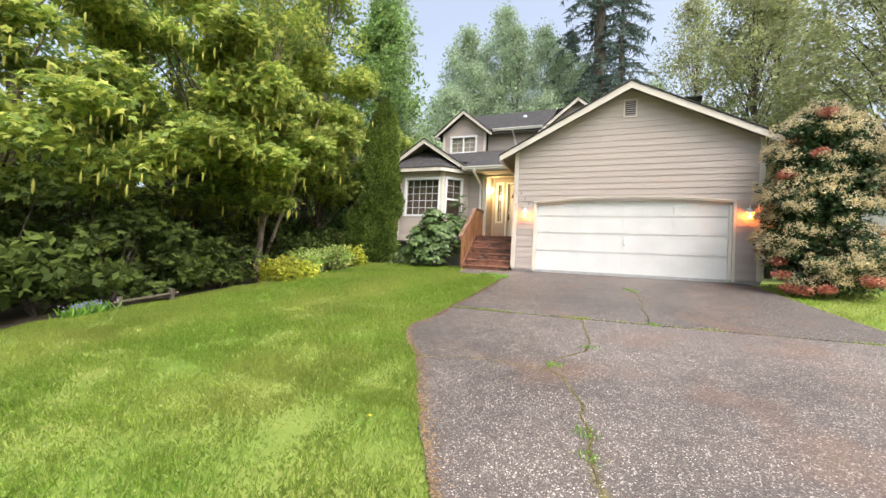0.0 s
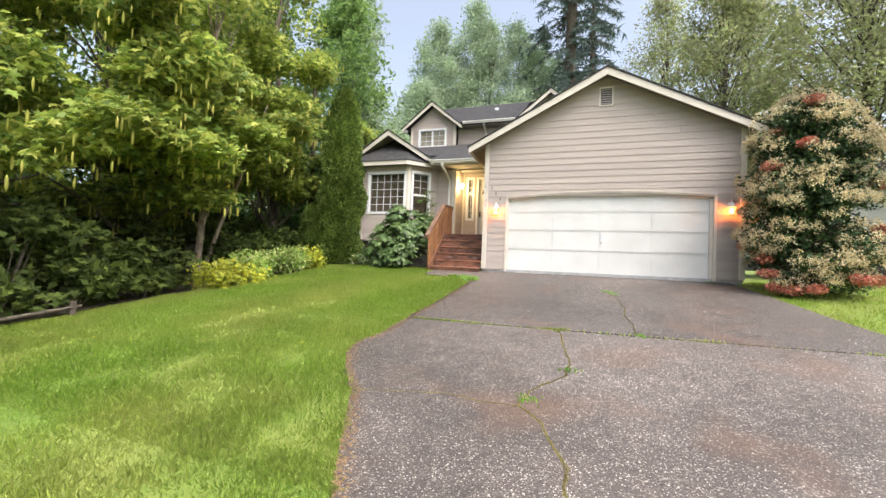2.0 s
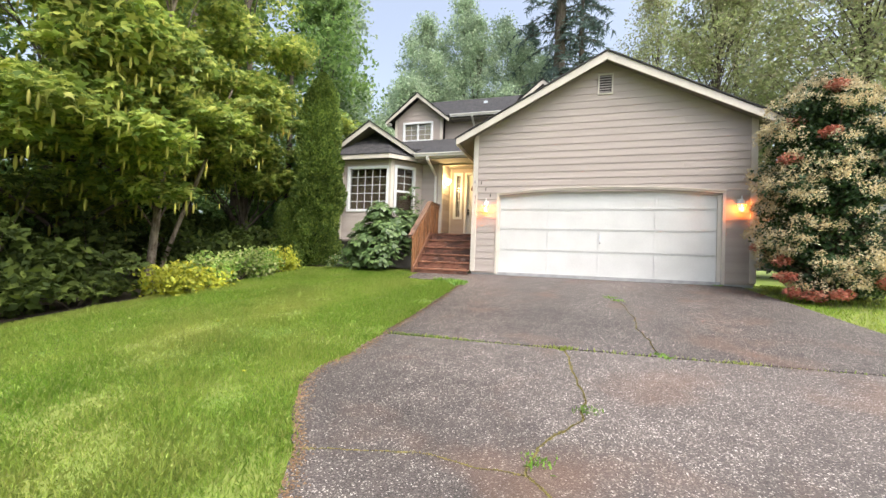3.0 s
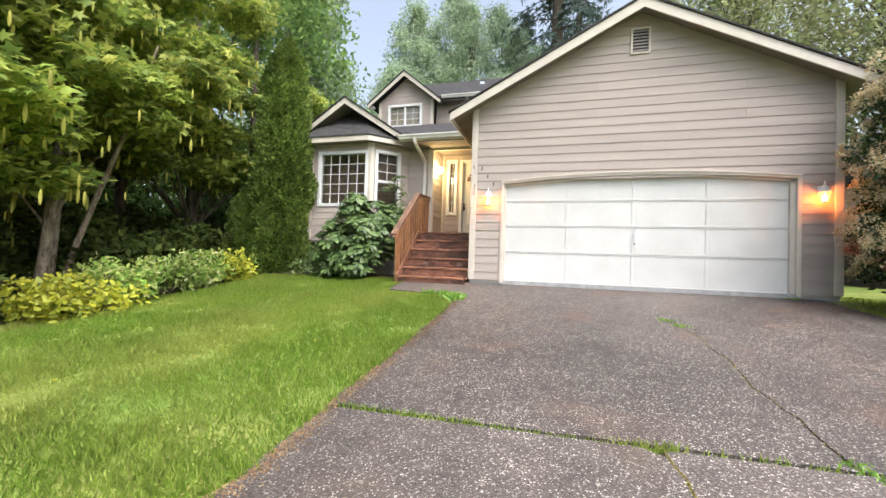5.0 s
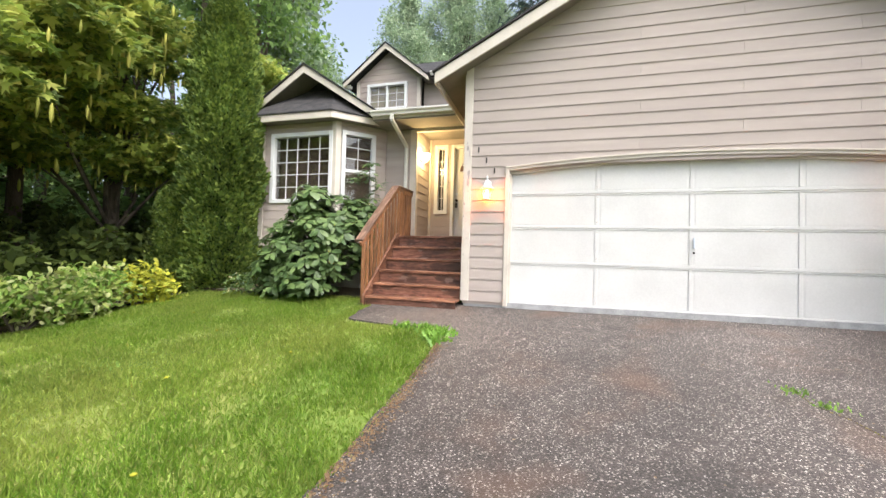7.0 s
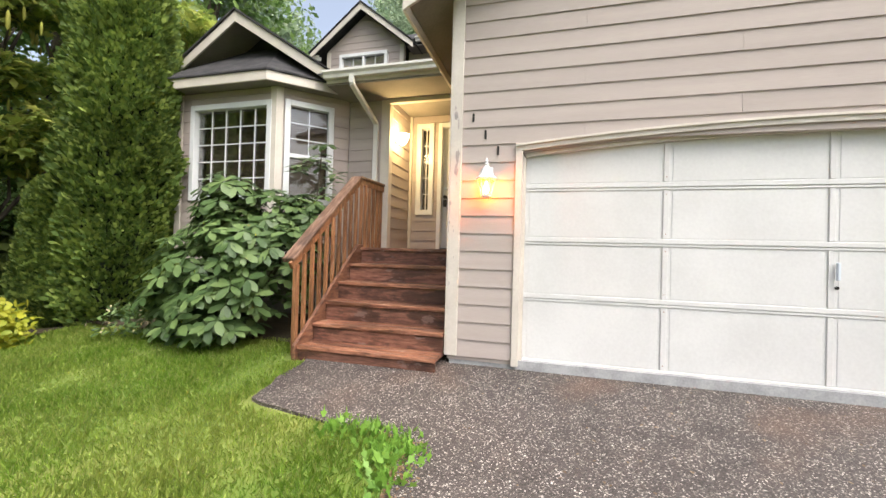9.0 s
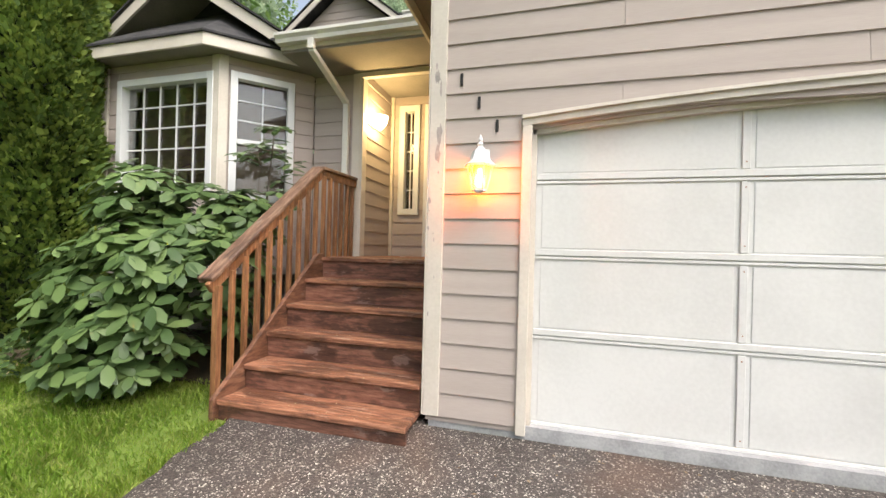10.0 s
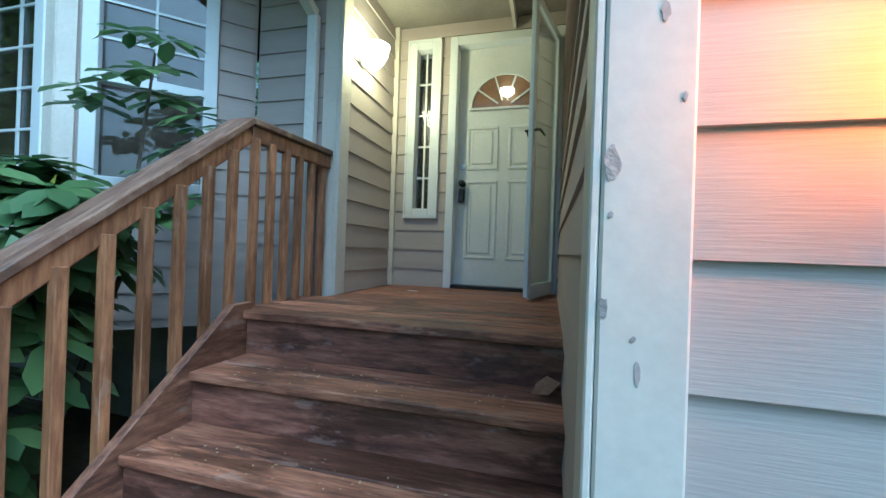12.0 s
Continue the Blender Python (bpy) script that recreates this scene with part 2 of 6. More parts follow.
L_GRASS = leafmat("grass_blades", [(0.18, 0.325, 0.04), (0.25, 0.42, 0.05), (0.35, 0.51, 0.07), (0.48, 0.54, 0.16)], 0.55, 0.5, (0.62, 0.56, 0.19), 0.10)
L_MOSS = leafmat("crack_moss", [(0.15, 0.10, 0.055), (0.24, 0.19, 0.07), (0.28, 0.25, 0.075), (0.19, 0.21, 0.05)], 0.8, 0.2)
L_WEED = leafmat("weed_leaves", [(0.150, 0.308, 0.039), (0.240, 0.420, 0.065)], 0.45, 0.25)


def groundmat():
    m = mat("lawn_soil", (0.10, 0.17, 0.02), (0.2, 0.22, 0.05), 0.95, 0.8, 0.6, 30)
    return m


def aggregate(name, tone):
    """Exposed-aggregate concrete: small pale and dark pebbles in a brown-grey matrix, with broad stains."""
    m = bpy.data.materials.new(name)
    m.use_nodes = True
    nt = m.node_tree
    N, L = nt.nodes.new, nt.links.new
    p = nt.nodes["Principled BSDF"]
    tc = N("ShaderNodeTexCoord")
    vo, no, n3 = N("ShaderNodeTexVoronoi"), N("ShaderNodeTexNoise"), N("ShaderNodeTexNoise")
    vo.inputs["Scale"].default_value = 126
    no.inputs["Scale"].default_value, no.inputs["Detail"].default_value = 0.4, 7
    n3.inputs["Scale"].default_value, n3.inputs["Detail"].default_value = 5, 5
    for n in (vo, no, n3):
        L(tc.outputs["Object"], n.inputs[0])
    sep, rmp = N("ShaderNodeSeparateColor"), N("ShaderNodeValToRGB")
    L(vo.outputs["Color"], sep.inputs[0])
    e = rmp.color_ramp.elements
    e[0].position, e[0].color = 0.0, (0.034 * tone, 0.0275 * tone, 0.0257 * tone, 1)
    e[1].position, e[1].color = 1.0, (0.50, 0.46, 0.42, 1)
    for pos, c in ((0.45, (0.075 * tone, 0.0612 * tone, 0.0535 * tone, 1)), (0.78, (0.105 * tone, 0.0887 * tone, 0.0813 * tone, 1)), (0.90, (0.17, 0.145, 0.128, 1)), (0.965, (0.34, 0.31, 0.28, 1))):
        x = e.new(pos)
        x.color = c
    L(sep.outputs[0], rmp.inputs[0])
    hs, mr = N("ShaderNodeHueSaturation"), N("ShaderNodeMapRange")
    ma = N("ShaderNodeMath")
    ma.operation = "MULTIPLY_ADD"
    L(n3.outputs[0], ma.inputs[0])
    ma.inputs[1].default_value = 0.5
    L(no.outputs[0], ma.inputs[2])
    mr.inputs["From Min"].default_value, mr.inputs["From Max"].default_value = 0.5, 1.0
    mr.inputs["To Min"].default_value, mr.inputs["To Max"].default_value = 0.5, 1.8
    L(ma.outputs[0], mr.inputs[0]), L(mr.outputs[0], hs.inputs["Value"]), L(rmp.outputs[0], hs.inputs["Color"])
    n4, mr4, mxc = N("ShaderNodeTexNoise"), N("ShaderNodeMapRange"), N("ShaderNodeMix")
    n4.inputs["Scale"].default_value, n4.inputs["Detail"].default_value = 1.1, 7
    L(tc.outputs["Object"], n4.inputs[0])
    mr4.inputs["From Min"].default_value, mr4.inputs["From Max"].default_value = 0.54, 0.72
    mr4.inputs["To Max"].default_value = 0.5
    L(n4.outputs[0], mr4.inputs[0])
    mxc.data_type = "RGBA"
    mxc.inputs[7].default_value = (0.15, 0.085, 0.055, 1)
    L(mr4.outputs[0], mxc.inputs[0]), L(hs.outputs[0], mxc.inputs[6])
    L(mxc.outputs[2], p.inputs["Base Color"])
    bp = N("ShaderNodeBump")
    bp.inputs["Strength"].default_value, bp.inputs["Distance"].default_value = 0.7, 0.006
    bp.invert = True
    L(vo.outputs["Distance"], bp.inputs["Height"]), L(bp.outputs[0], p.inputs["Normal"])
    p.inputs["Roughness"].default_value = 0.62
    return m


LAWN, AGG, AGG_DARK = groundmat(), aggregate("exposed_aggregate", 0.92), aggregate("older_dark_aggregate", 0.64)

# ---- building helpers ----
from mathutils import geometry

WHERE = {}


def thing(name, loc, label, category, group="", kind=""):
    ob = new(name)
    ob.location = loc
    ob.empty_display_size = 0.2
    WHERE[ob.name] = Vector(loc)
    return tagged(ob, label, category, group, kind)


def part(name, bm, material, parent=None, label=""):
    """Links a bmesh, given in the world's metres, as one mesh object under a thing or a part."""
    me = bpy.data.meshes.new(name)
    bm.to_mesh(me)
    bm.free()
    me.materials.append(material)
    ob = new(name, me)
    if parent is not None:
        ob.parent = parent
        ob.matrix_parent_inverse = Matrix.Translation(-WHERE.get(parent.name, Vector((0, 0, 0))))
    return tagged(ob, label)


def mesh_from(name, co, faces_len, idx, material, parent=None, label=""):
    """A mesh from numpy arrays: corners, corners per face, corner indices."""
    me = bpy.data.meshes.new(name)
    me.vertices.add(len(co))
    me.vertices.foreach_set("co", np.asarray(co, np.float32).ravel())
    me.loops.add(len(idx))
    me.loops.foreach_set("vertex_index", np.asarray(idx, np.int32))
    n = len(idx) // faces_len
    me.polygons.add(n)
    me.polygons.foreach_set("loop_start", np.arange(0, n * faces_len, faces_len, dtype=np.int32))
    me.update(calc_edges=True)
    me.materials.append(material)
    ob = new(name, me)
    if parent is not None:
        ob.parent = parent
        ob.matrix_parent_inverse = Matrix.Translation(-WHERE.get(parent.name, Vector((0, 0, 0))))
    return tagged(ob, label)


def box(bm, x0, x1, y0, y1, z0, z1, bevel=0.0):
    v = [bm.verts.new((x, y, z)) for z in (z0, z1) for y in (y0, y1) for x in (x0, x1)]
    f = [bm.faces.new([v[i] for i in q]) for q in ((0, 2, 3, 1), (4, 5, 7, 6), (0, 1, 5, 4), (1, 3, 7, 5), (3, 2, 6, 7), (2, 0, 4, 6))]
    if bevel:
        bmesh.ops.bevel(bm, geom=list({e for q in f for e in q.edges}), offset=bevel, segments=1, affect="EDGES")
    return bm


def boxed(*a, bevel=0.0):
    return box(bmesh.new(), *a, bevel=bevel)


def prism(bm, pts, vec, bevel=0.0):
    """A polygon pushed along vec."""
    vec = Vector(vec)
    a = [bm.verts.new(p) for p in pts]
    b = [bm.verts.new(Vector(p) + vec) for p in pts]
    n = len(pts)
    f = [bm.faces.new(a[::-1]), bm.faces.new(b)]
    f += [bm.faces.new((a[i], a[(i + 1) % n], b[(i + 1) % n], b[i])) for i in range(n)]
    bmesh.ops.recalc_face_normals(bm, faces=f)
    if bevel:
        bmesh.ops.bevel(bm, geom=list({e for q in f for e in q.edges}), offset=bevel, segments=1, affect="EDGES")
    return bm


def prismed(pts, vec, bevel=0.0):
    return prism(bmesh.new(), pts, vec, bevel)


def bar(bm, a, b, w, h, up=(0, 0, 1), bevel=0.0):
    """A straight bar of section w x h from a to b."""
    a, b = Vector(a), Vector(b)
    d = (b - a).normalized()
    s = d.cross(Vector(up)).normalized() * w / 2
    u = s.cross(d).normalized() * h / 2
    return prism(bm, [a - s - u, a + s - u, a + s + u, a - s + u], b - a, bevel)


def tube(bm, pts, radii, sides=8):
    """A round limb through points."""
    rings = []
    for n, p in enumerate(pts):
        p = Vector(p)
        d = (Vector(pts[min(n + 1, len(pts) - 1)]) - Vector(pts[max(n - 1, 0)])).normalized()
        s = d.cross(Vector((0.31, 0.87, 0.39))).normalized()
        t = d.cross(s)
        rings.append([bm.verts.new(p + (s * math.cos(k * 2 * math.pi / sides) + t * math.sin(k * 2 * math.pi / sides)) * radii[n]) for k in range(sides)])
    for r, q in zip(rings, rings[1:]):
        for k in range(sides):
            bm.faces.new((r[k], r[(k + 1) % sides], q[(k + 1) % sides], q[k]))
    bm.faces.new(rings[0][::-1]), bm.faces.new(rings[-1])
    return bm


def lathe(bm, centre, profile, sides=12, turn=0.0):
    """A turned form: profile rows of (radius, z)."""
    cx, cy, cz = centre
    rings = [[bm.verts.new((cx + r * math.cos(turn + k * 2 * math.pi / sides), cy + r * math.sin(turn + k * 2 * math.pi / sides), cz + z)) for k in range(sides)] for r, z in profile]
    for r, q in zip(rings, rings[1:]):
        for k in range(sides):
            bm.faces.new((r[k], r[(k + 1) % sides], q[(k + 1) % sides], q[k]))
    bm.faces.new(rings[0][::-1]), bm.faces.new(rings[-1])
    return bm


# ---- the lie of the land ----
def drive_z(y):
    return -0.075 + 0.111 * y if y < 0 else -0.075


def land_z(x, y):
    z = -0.10 + 0.111 * max(y, -14.0) if y < 0 else -0.10
    if y < -14:
        z -= 0.03 * min(-14 - y, 40)
    d = -4.4 - x
    if d > 0:
        z -= 0.10 * d if d < 3 else 0.3 + 0.05 * min(d - 3, 40)
    if x > 7.5:
        z += 0.02 * min(x - 7.5, 20)
    return z


def build_ground():
    xs = sorted(set(list(np.linspace(-30, 30, 121)) + [s * v for s in (-1, 1) for v in (36, 45, 60, 90, 150, 300, 700, 1500)]))
    ys = sorted(set(list(np.linspace(-30, 30, 121)) + [s * v for s in (-1, 1) for v in (36, 45, 60, 90, 150, 300, 700, 1500)]))
    co = [(x, y, land_z(x, y) + 0.02 * noise.noise((x * 1.3, y * 1.3, 0))) for y in ys for x in xs]
    nx = len(xs)
    idx = [i for r in range(len(ys) - 1) for c in range(nx - 1) for i in (r * nx + c, r * nx + c + 1, (r + 1) * nx + c + 1, (r + 1) * nx + c)]
    ob = mesh_from("ground", co, 4, idx, LAWN)
    return tagged(ob, "mossy green lawn ground under the grass", "ground", kind="structure")


build_ground()

LEFT = [(-1.36, -0.25), (-1.34, -0.75), (-1.30, -1.14), (-0.85, -1.24), (-0.3, -1.28), (0.10, -1.36), (0.17, -2.0), (0.21, -3.0), (0.22, -4.2), (0.20, -5.53)]
LEFT2 = [(0.20, -5.56), (0.22, -6.3), (0.13, -6.75), (0.16, -7.1), (0.5, -7.65), (0.82, -8.05)]
LEFT3 = [(0.82, -8.05), (1.34, -9.05), (1.95, -10.1), (2.55, -11.3), (2.9, -12.6), (3.0, -16)]
RIGHT = [(6.0, -0.02), (6.05, -0.6), (6.2, -2.0), (6.34, -3.4), (6.48, -4.3), (6.6, -5.22)]
RIGHT3 = [(6.6, -5.25), (6.9, -7), (7.4, -10), (7.9, -13), (8.0, -16)]
JOINT = [(0.20, -5.54), (1.5, -5.50), (2.44, -5.46), (3.43, -5.42), (5.0, -5.33), (6.6, -5.24)]
CRACK1 = [(3.18, -2.1), (3.22, -2.45), (3.37, -2.76), (3.36, -3.2), (3.40, -3.7), (3.34, -4.33), (3.41, -4.75), (3.40, -5.15), (3.43, -5.40)]
CRACK2 = [(2.44, -5.48), (2.50, -6.0), (2.57, -6.5), (2.62, -6.74), (2.57, -7.09), (2.40, -7.35), (2.30, -7.53), (2.26, -7.84)]
CRACK2B = [(2.26, -7.84), (2.44, -8.05), (2.52, -8.26), (2.64, -8.57), (2.66, -8.8), (2.73, -9.03), (2.76, -9.4), (2.87, -9.8), (2.95, -10.6), (3.2, -12), (3.3, -14), (3.2, -16)]
CRACK3 = [(0.82, -8.03), (1.2, -7.90), (1.45, -7.86), (1.64, -7.82), (1.95, -7.86), (2.26, -7.84)]


def wiggle(pts, step=0.12, amp=0.014, seed=0):
    out = []
    for (x0, y0), (x1, y1) in zip(pts, pts[1:]):
        n = max(1, int(math.hypot(x1 - x0, y1 - y0) / step))
        out += [(x0 + (x1 - x0) * k / n, y0 + (y1 - y0) * k / n) for k in range(n)]
    out.append(pts[-1])
    return [(x + amp * noise.noise((x * 6, y * 6, seed)), y + amp * noise.noise((x * 6, y * 6, seed + 9))) for x, y in out]


def shift(pts, dx, dy):
    return [(x + dx, y + dy) for x, y in pts]


def slab(pts):
    """One slab of the drive, 9 cm thick, with its upper edge a little rounded."""
    tri = geometry.tessellate_polygon([[Vector((x, y, 0)) for x, y in pts]])
    bm = bmesh.new()
    top = [bm.verts.new((x, y, drive_z(y))) for x, y in pts]
    low = [bm.verts.new((x, y, drive_z(y) - 0.09)) for x, y in pts]
    for t in tri:
        try:
            bm.faces.new([top[i] for i in t])
        except ValueError:
            pass
    n = len(pts)
    for i in range(n):
        try:
            bm.faces.new((top[i], top[(i + 1) % n], low[(i + 1) % n], low[i]))
        except ValueError:
            pass
    bmesh.ops.recalc_face_normals(bm, faces=bm.faces[:])
    for f in bm.faces:
        if abs(f.normal.z) > 0.9 and f.normal.z < 0:
            f.normal_flip()
    return bm


def build_drive():
    drive = thing("driveway", (3, -6, drive_z(-6)), "worn exposed-aggregate concrete driveway with cracks", "driveway", kind="structure")
    c1 = wiggle(CRACK1, 0.06, 0.03, 3)
    n = len(c1)
    gap = [0.004 + 0.007 * k / n for k in range(n)]
    slit = [(x + g, y) for (x, y), g in zip(c1, gap)][::-1] + [(x - g, y) for (x, y), g in zip(c1, gap)]
    jn = wiggle(JOINT, amp=0.004)
    up = shift(jn, 0, 0.02)
    upr, upl = [p for p in up if p[0] > 3.43], [p for p in up if p[0] <= 3.41]
    porch = [(0.02, -0.012), (0.02, 0.0), (-0.02, 0.3), (-1.36, 0.3)]
    part("slab", slab(wiggle(LEFT, seed=5, amp=0.05) + upl + slit[::-1] + upr + RIGHT[::-1] + porch), AGG_DARK, drive, "older, darker slab by the garage")
    dn = shift(jn, 0, -0.02)
    c2, c2b, c3 = wiggle(CRACK2, 0.06, 0.03, 7), wiggle(CRACK2B, 0.06, 0.03, 7), wiggle(CRACK3, 0.06, 0.03, 11)
    l2, l3 = wiggle(LEFT2, seed=5, amp=0.05), wiggle(LEFT3, seed=5, amp=0.05)
    part("slab", slab([p for p in dn if p[0] < 2.43] + shift(c2, -0.005, 0)[1:-1] + [(2.255, -7.832)] + shift(c3, 0, 0.005)[::-1][1:] + l2[::-1][1:]), AGG, drive)
    part("slab", slab(shift(c3, 0, -0.005)[:-1] + [(2.255, -7.848)] + shift(c2b, -0.005, 0)[1:] + l3[::-1][:-1]), AGG, drive)
    part("slab", slab([p for p in dn if p[0] > 2.46] + RIGHT3 + shift(c2b, 0.005, 0)[::-1] + shift(c2, 0.005, 0)[::-1][1:]), AGG, drive)

    # packed soil seen down in the cracks
    for line, seed in ((CRACK1, 3), (CRACK2, 7), (CRACK2B, 7), (CRACK3, 11)):
        pts = wiggle(line, 0.06, 0.03, seed)
        bm = bmesh.new()
        side_a = [bm.verts.new((x - 0.03, y - 0.02, drive_z(y) - 0.013)) for x, y in pts]
        side_b = [bm.verts.new((x + 0.03, y + 0.02, drive_z(y) - 0.013)) for x, y in pts]
        for k in range(len(pts) - 1):
            bm.faces.new((side_a[k], side_b[k], side_b[k + 1], side_a[k + 1]))
        part("crack_soil", bm, SOIL, drive, "dark soil packed in a crack")


build_drive()

# ---- the house ----
house = thing("house", (0.0, 4.0, 0.0), "two-storey beige lap-sided house with attached double garage", "house")
COURSE, LINE0 = 0.1706, 1.527


def board(wall, o, u, n, a, b, l0, l1, h0, h1):
    """One lapped board from height a to b, thicker at its foot."""
    bm = bmesh.new()
    q = [(l0, a, 0), (l1, a, 0), (l1, a, 0.017), (l0, a, 0.017), (h0, b, 0), (h1, b, 0), (h1, b, 0.005), (h0, b, 0.005)]
    v = [bm.verts.new((o.x + u.x * s + n.x * d, o.y + u.y * s + n.y * d, z)) for s, z, d in q]
    fs = [bm.faces.new([v[i] for i in f]) for f in ((0, 3, 2, 1), (3, 7, 6, 2), (4, 5, 6, 7), (0, 4, 7, 3), (1, 2, 6, 5), (0, 1, 5, 4))]
    bmesh.ops.recalc_face_normals(bm, faces=fs)
    part("board", bm, SIDING, wall)


def siding(wall, origin, u, n, z0, z1, span):
    """Lapped boards on a wall. u runs along the wall, n out of it; span(z) gives the free stretches at a height, as (from, to)."""
    o, u, n = Vector(origin), Vector(u), Vector(n)
    k = math.floor((z0 - LINE0) / COURSE)
    while LINE0 + k * COURSE < z1 - 0.01:
        a, b = max(z0, LINE0 + k * COURSE), min(z1, LINE0 + (k + 1) * COURSE)
        k += 1
        if b - a < 0.012:
            continue
        lo, hi = span(a + 0.003), span(b - 0.003)
        if len(lo) != len(hi):
            hi = lo = span((a + b) / 2)
        for (l0, l1), (h0, h1) in zip(lo, hi):
            if max(l1 - l0, h1 - h0) < 0.02:
                continue
            h1, l1 = max(h0 + 0.002, h1), max(l0 + 0.002, l1)
            # long runs are butted from boards of about 3.7 m, staggered course by course
            cuts = [c + (0.0012 if e else -0.0012) for c in ((2.454 + 1.22 * ((k - 5) % 3)) % 3.66 + 3.66 * j for j in range(3)) if l0 + 0.4 < c < l1 - 0.4 and h0 + 0.1 < c < h1 - 0.1 for e in (0, 1)] if l1 - l0 > 3.7 else []
            lows, highs = [l0] + cuts + [l1], [h0] + cuts + [h1]
            for j in range(0, len(lows), 2):
                board(wall, o, u, n, a, b, lows[j], lows[j + 1], highs[j], highs[j + 1])


RIDGE_X, APEX, PITCH = 3.17, 5.28, 0.522
GX0, GX1 = -0.42, 6.79


def groof(x):
    return APEX - PITCH * abs(x - RIDGE_X)


# garage front wall: core with the door's opening, boards, corner boards, trim
def arch(x):
    """Underside of the arched head of the garage opening."""
    return 2.075 - 0.125 * ((x - 3.17) / 2.45) ** 2


DX0, DX1 = 0.69, 5.65
bm = bmesh.new()
for x0, x1 in ((0.012, DX0), (DX1, 6.262)):
    prism(bm, [(x0, 0.0, -0.04), (x1, 0.0, -0.04), (x1, 0.0, groof(x1) - 0.09), (x0, 0.0, groof(x0) - 0.09)], (0, 0.14, 0))
xs = [DX0 + (DX1 - DX0) * k / 16 for k in range(17)]
prism(bm, [(x, 0.0, arch(x)) for x in xs] + [(DX1, 0, groof(DX1) - 0.09), (RIDGE_X, 0, APEX - 0.09), (DX0, 0, groof(DX0) - 0.09)], (0, 0.14, 0))
garage_wall = part("wall", bm, SIDING, house, "beige lap-sided garage front wall")


def garage_span(z):
    half = (APEX - 0.1 - z) / PITCH
    a, b = max(0.11, RIDGE_X - half), min(6.165, RIDGE_X + half)
    if z < 2.12:
        return [(a, 0.632), (5.708, b)]
    if 4.38 < z < 4.89:
        return [(a, 3.0), (3.345, b)] if half > 0.3 else [(a, b)]
    return [(a, b)] if b > a else []


siding(garage_wall, (0, 0, 0), (1, 0, 0), (0, -1, 0), 0.0, 5.15, garage_span)
for x0, x1 in ((0.0, 0.11), (6.165, 6.275)):
    cb = part("corner_board", prismed([(x0, -0.03, 0.0), (x1, -0.03, 0.0), (x1, -0.03, groof(x1) - 0.1), (x0, -0.03, groof(x0) - 0.1)], (0, 0.03, 0), 0.004), TRIM, house)
    xs_ = (-0.014, -0.0015) if x0 < 1 else (6.2765, 6.289)
    part("corner_board", boxed(xs_[0], xs_[1], -0.028, 0.09, 0.0, groof(x0) - 0.15, bevel=0.003), TRIM, house)
    if x0 < 1:
        chips = cb


# flaked paint on the corner board
def chip(cx, cz, w, h, seed):
    rnd = random.Random(seed)
    pts = [(cx + w / 2 * math.cos(a) * rnd.uniform(0.5, 1.1), -0.0315, cz + h / 2 * math.sin(a) * rnd.uniform(0.6, 1.1)) for a in [k * math.pi / 7 for k in range(14)]]
    part("paint_flake", prismed(pts, (0, 0.002, 0)), CHIPPED, chips, "bare patch of flaked paint")


FLAKES = ((0.072, 1.93, 0.05, 0.17), (0.062, 1.80, 0.042, 0.16), (0.05, 2.33, 0.045, 0.11), (0.074, 2.25, 0.02, 0.12), (0.04, 2.40, 0.02, 0.06), (0.012, 1.478, 0.024, 0.052), (0.012, 1.411, 0.009, 0.012), (0.05, 1.209, 0.012, 0.036),
          (0.07, 1.672, 0.014, 0.03), (0.007, 1.29, 0.012, 0.03), (0.044, 1.251, 0.008, 0.01), (0.058, 0.95, 0.008, 0.03), (0.02, 0.70, 0.012, 0.04), (0.095, 1.56, 0.008, 0.014))
for k, (x, z, w, h) in enumerate(FLAKES):
    chip(x, z, w, h, k + 1)

# foundation
part("foundation", boxed(0.03, 6.25, 0.012, 0.2, -0.25, -0.001), FOOTING, house, "pale concrete foundation strip")

# garage door in its arched frame
gdoor = part("garage_door", boxed(0.70, 5.64, 0.085, 0.12, -0.045, 2.12), WHITE, house, "white panelled double garage door")
rows, cols = (-0.03, 0.588, 1.118, 1.618, 2.10), (0.715, 1.93, 3.12, 4.345, 5.575)
for r in range(4):
    z0, z1 = rows[r], rows[r + 1]
    for c in range(4):
        part("door_panel", boxed(cols[c] + 0.05, cols[c + 1] - 0.05, 0.081, 0.0849, z0 + 0.055, z1 - 0.03, bevel=0.0015), WHITE, gdoor)
    part("door_rail", boxed(0.725, 5.57, 0.0705, 0.0845, z0 + 0.004, z0 + 0.045, bevel=0.003), WHITE, gdoor)
    if r < 3:
        part("door_rail", boxed(0.725, 5.57, 0.0745, 0.0845, z1 - 0.022, z1 - 0.003, bevel=0.003), WHITE, gdoor)
    for c in range(1, 4):
        w, cx = 0.022, cols[c]
        part("door_stile", boxed(cx - w, cx + w, 0.0735, 0.0842, z0 + 0.05, z1 - 0.026, bevel=0.003), WHITE, gdoor)
        if c == 1:
            for zz in (z0 + 0.09, z1 - 0.06):
                part("bolt", lathe(bmesh.new(), (0, 0, 0), [(0.0045, -0.0), (0.0045, 0.003)], 6), RUST, gdoor).matrix_local = pose(cx, 0.0735, zz, 90)
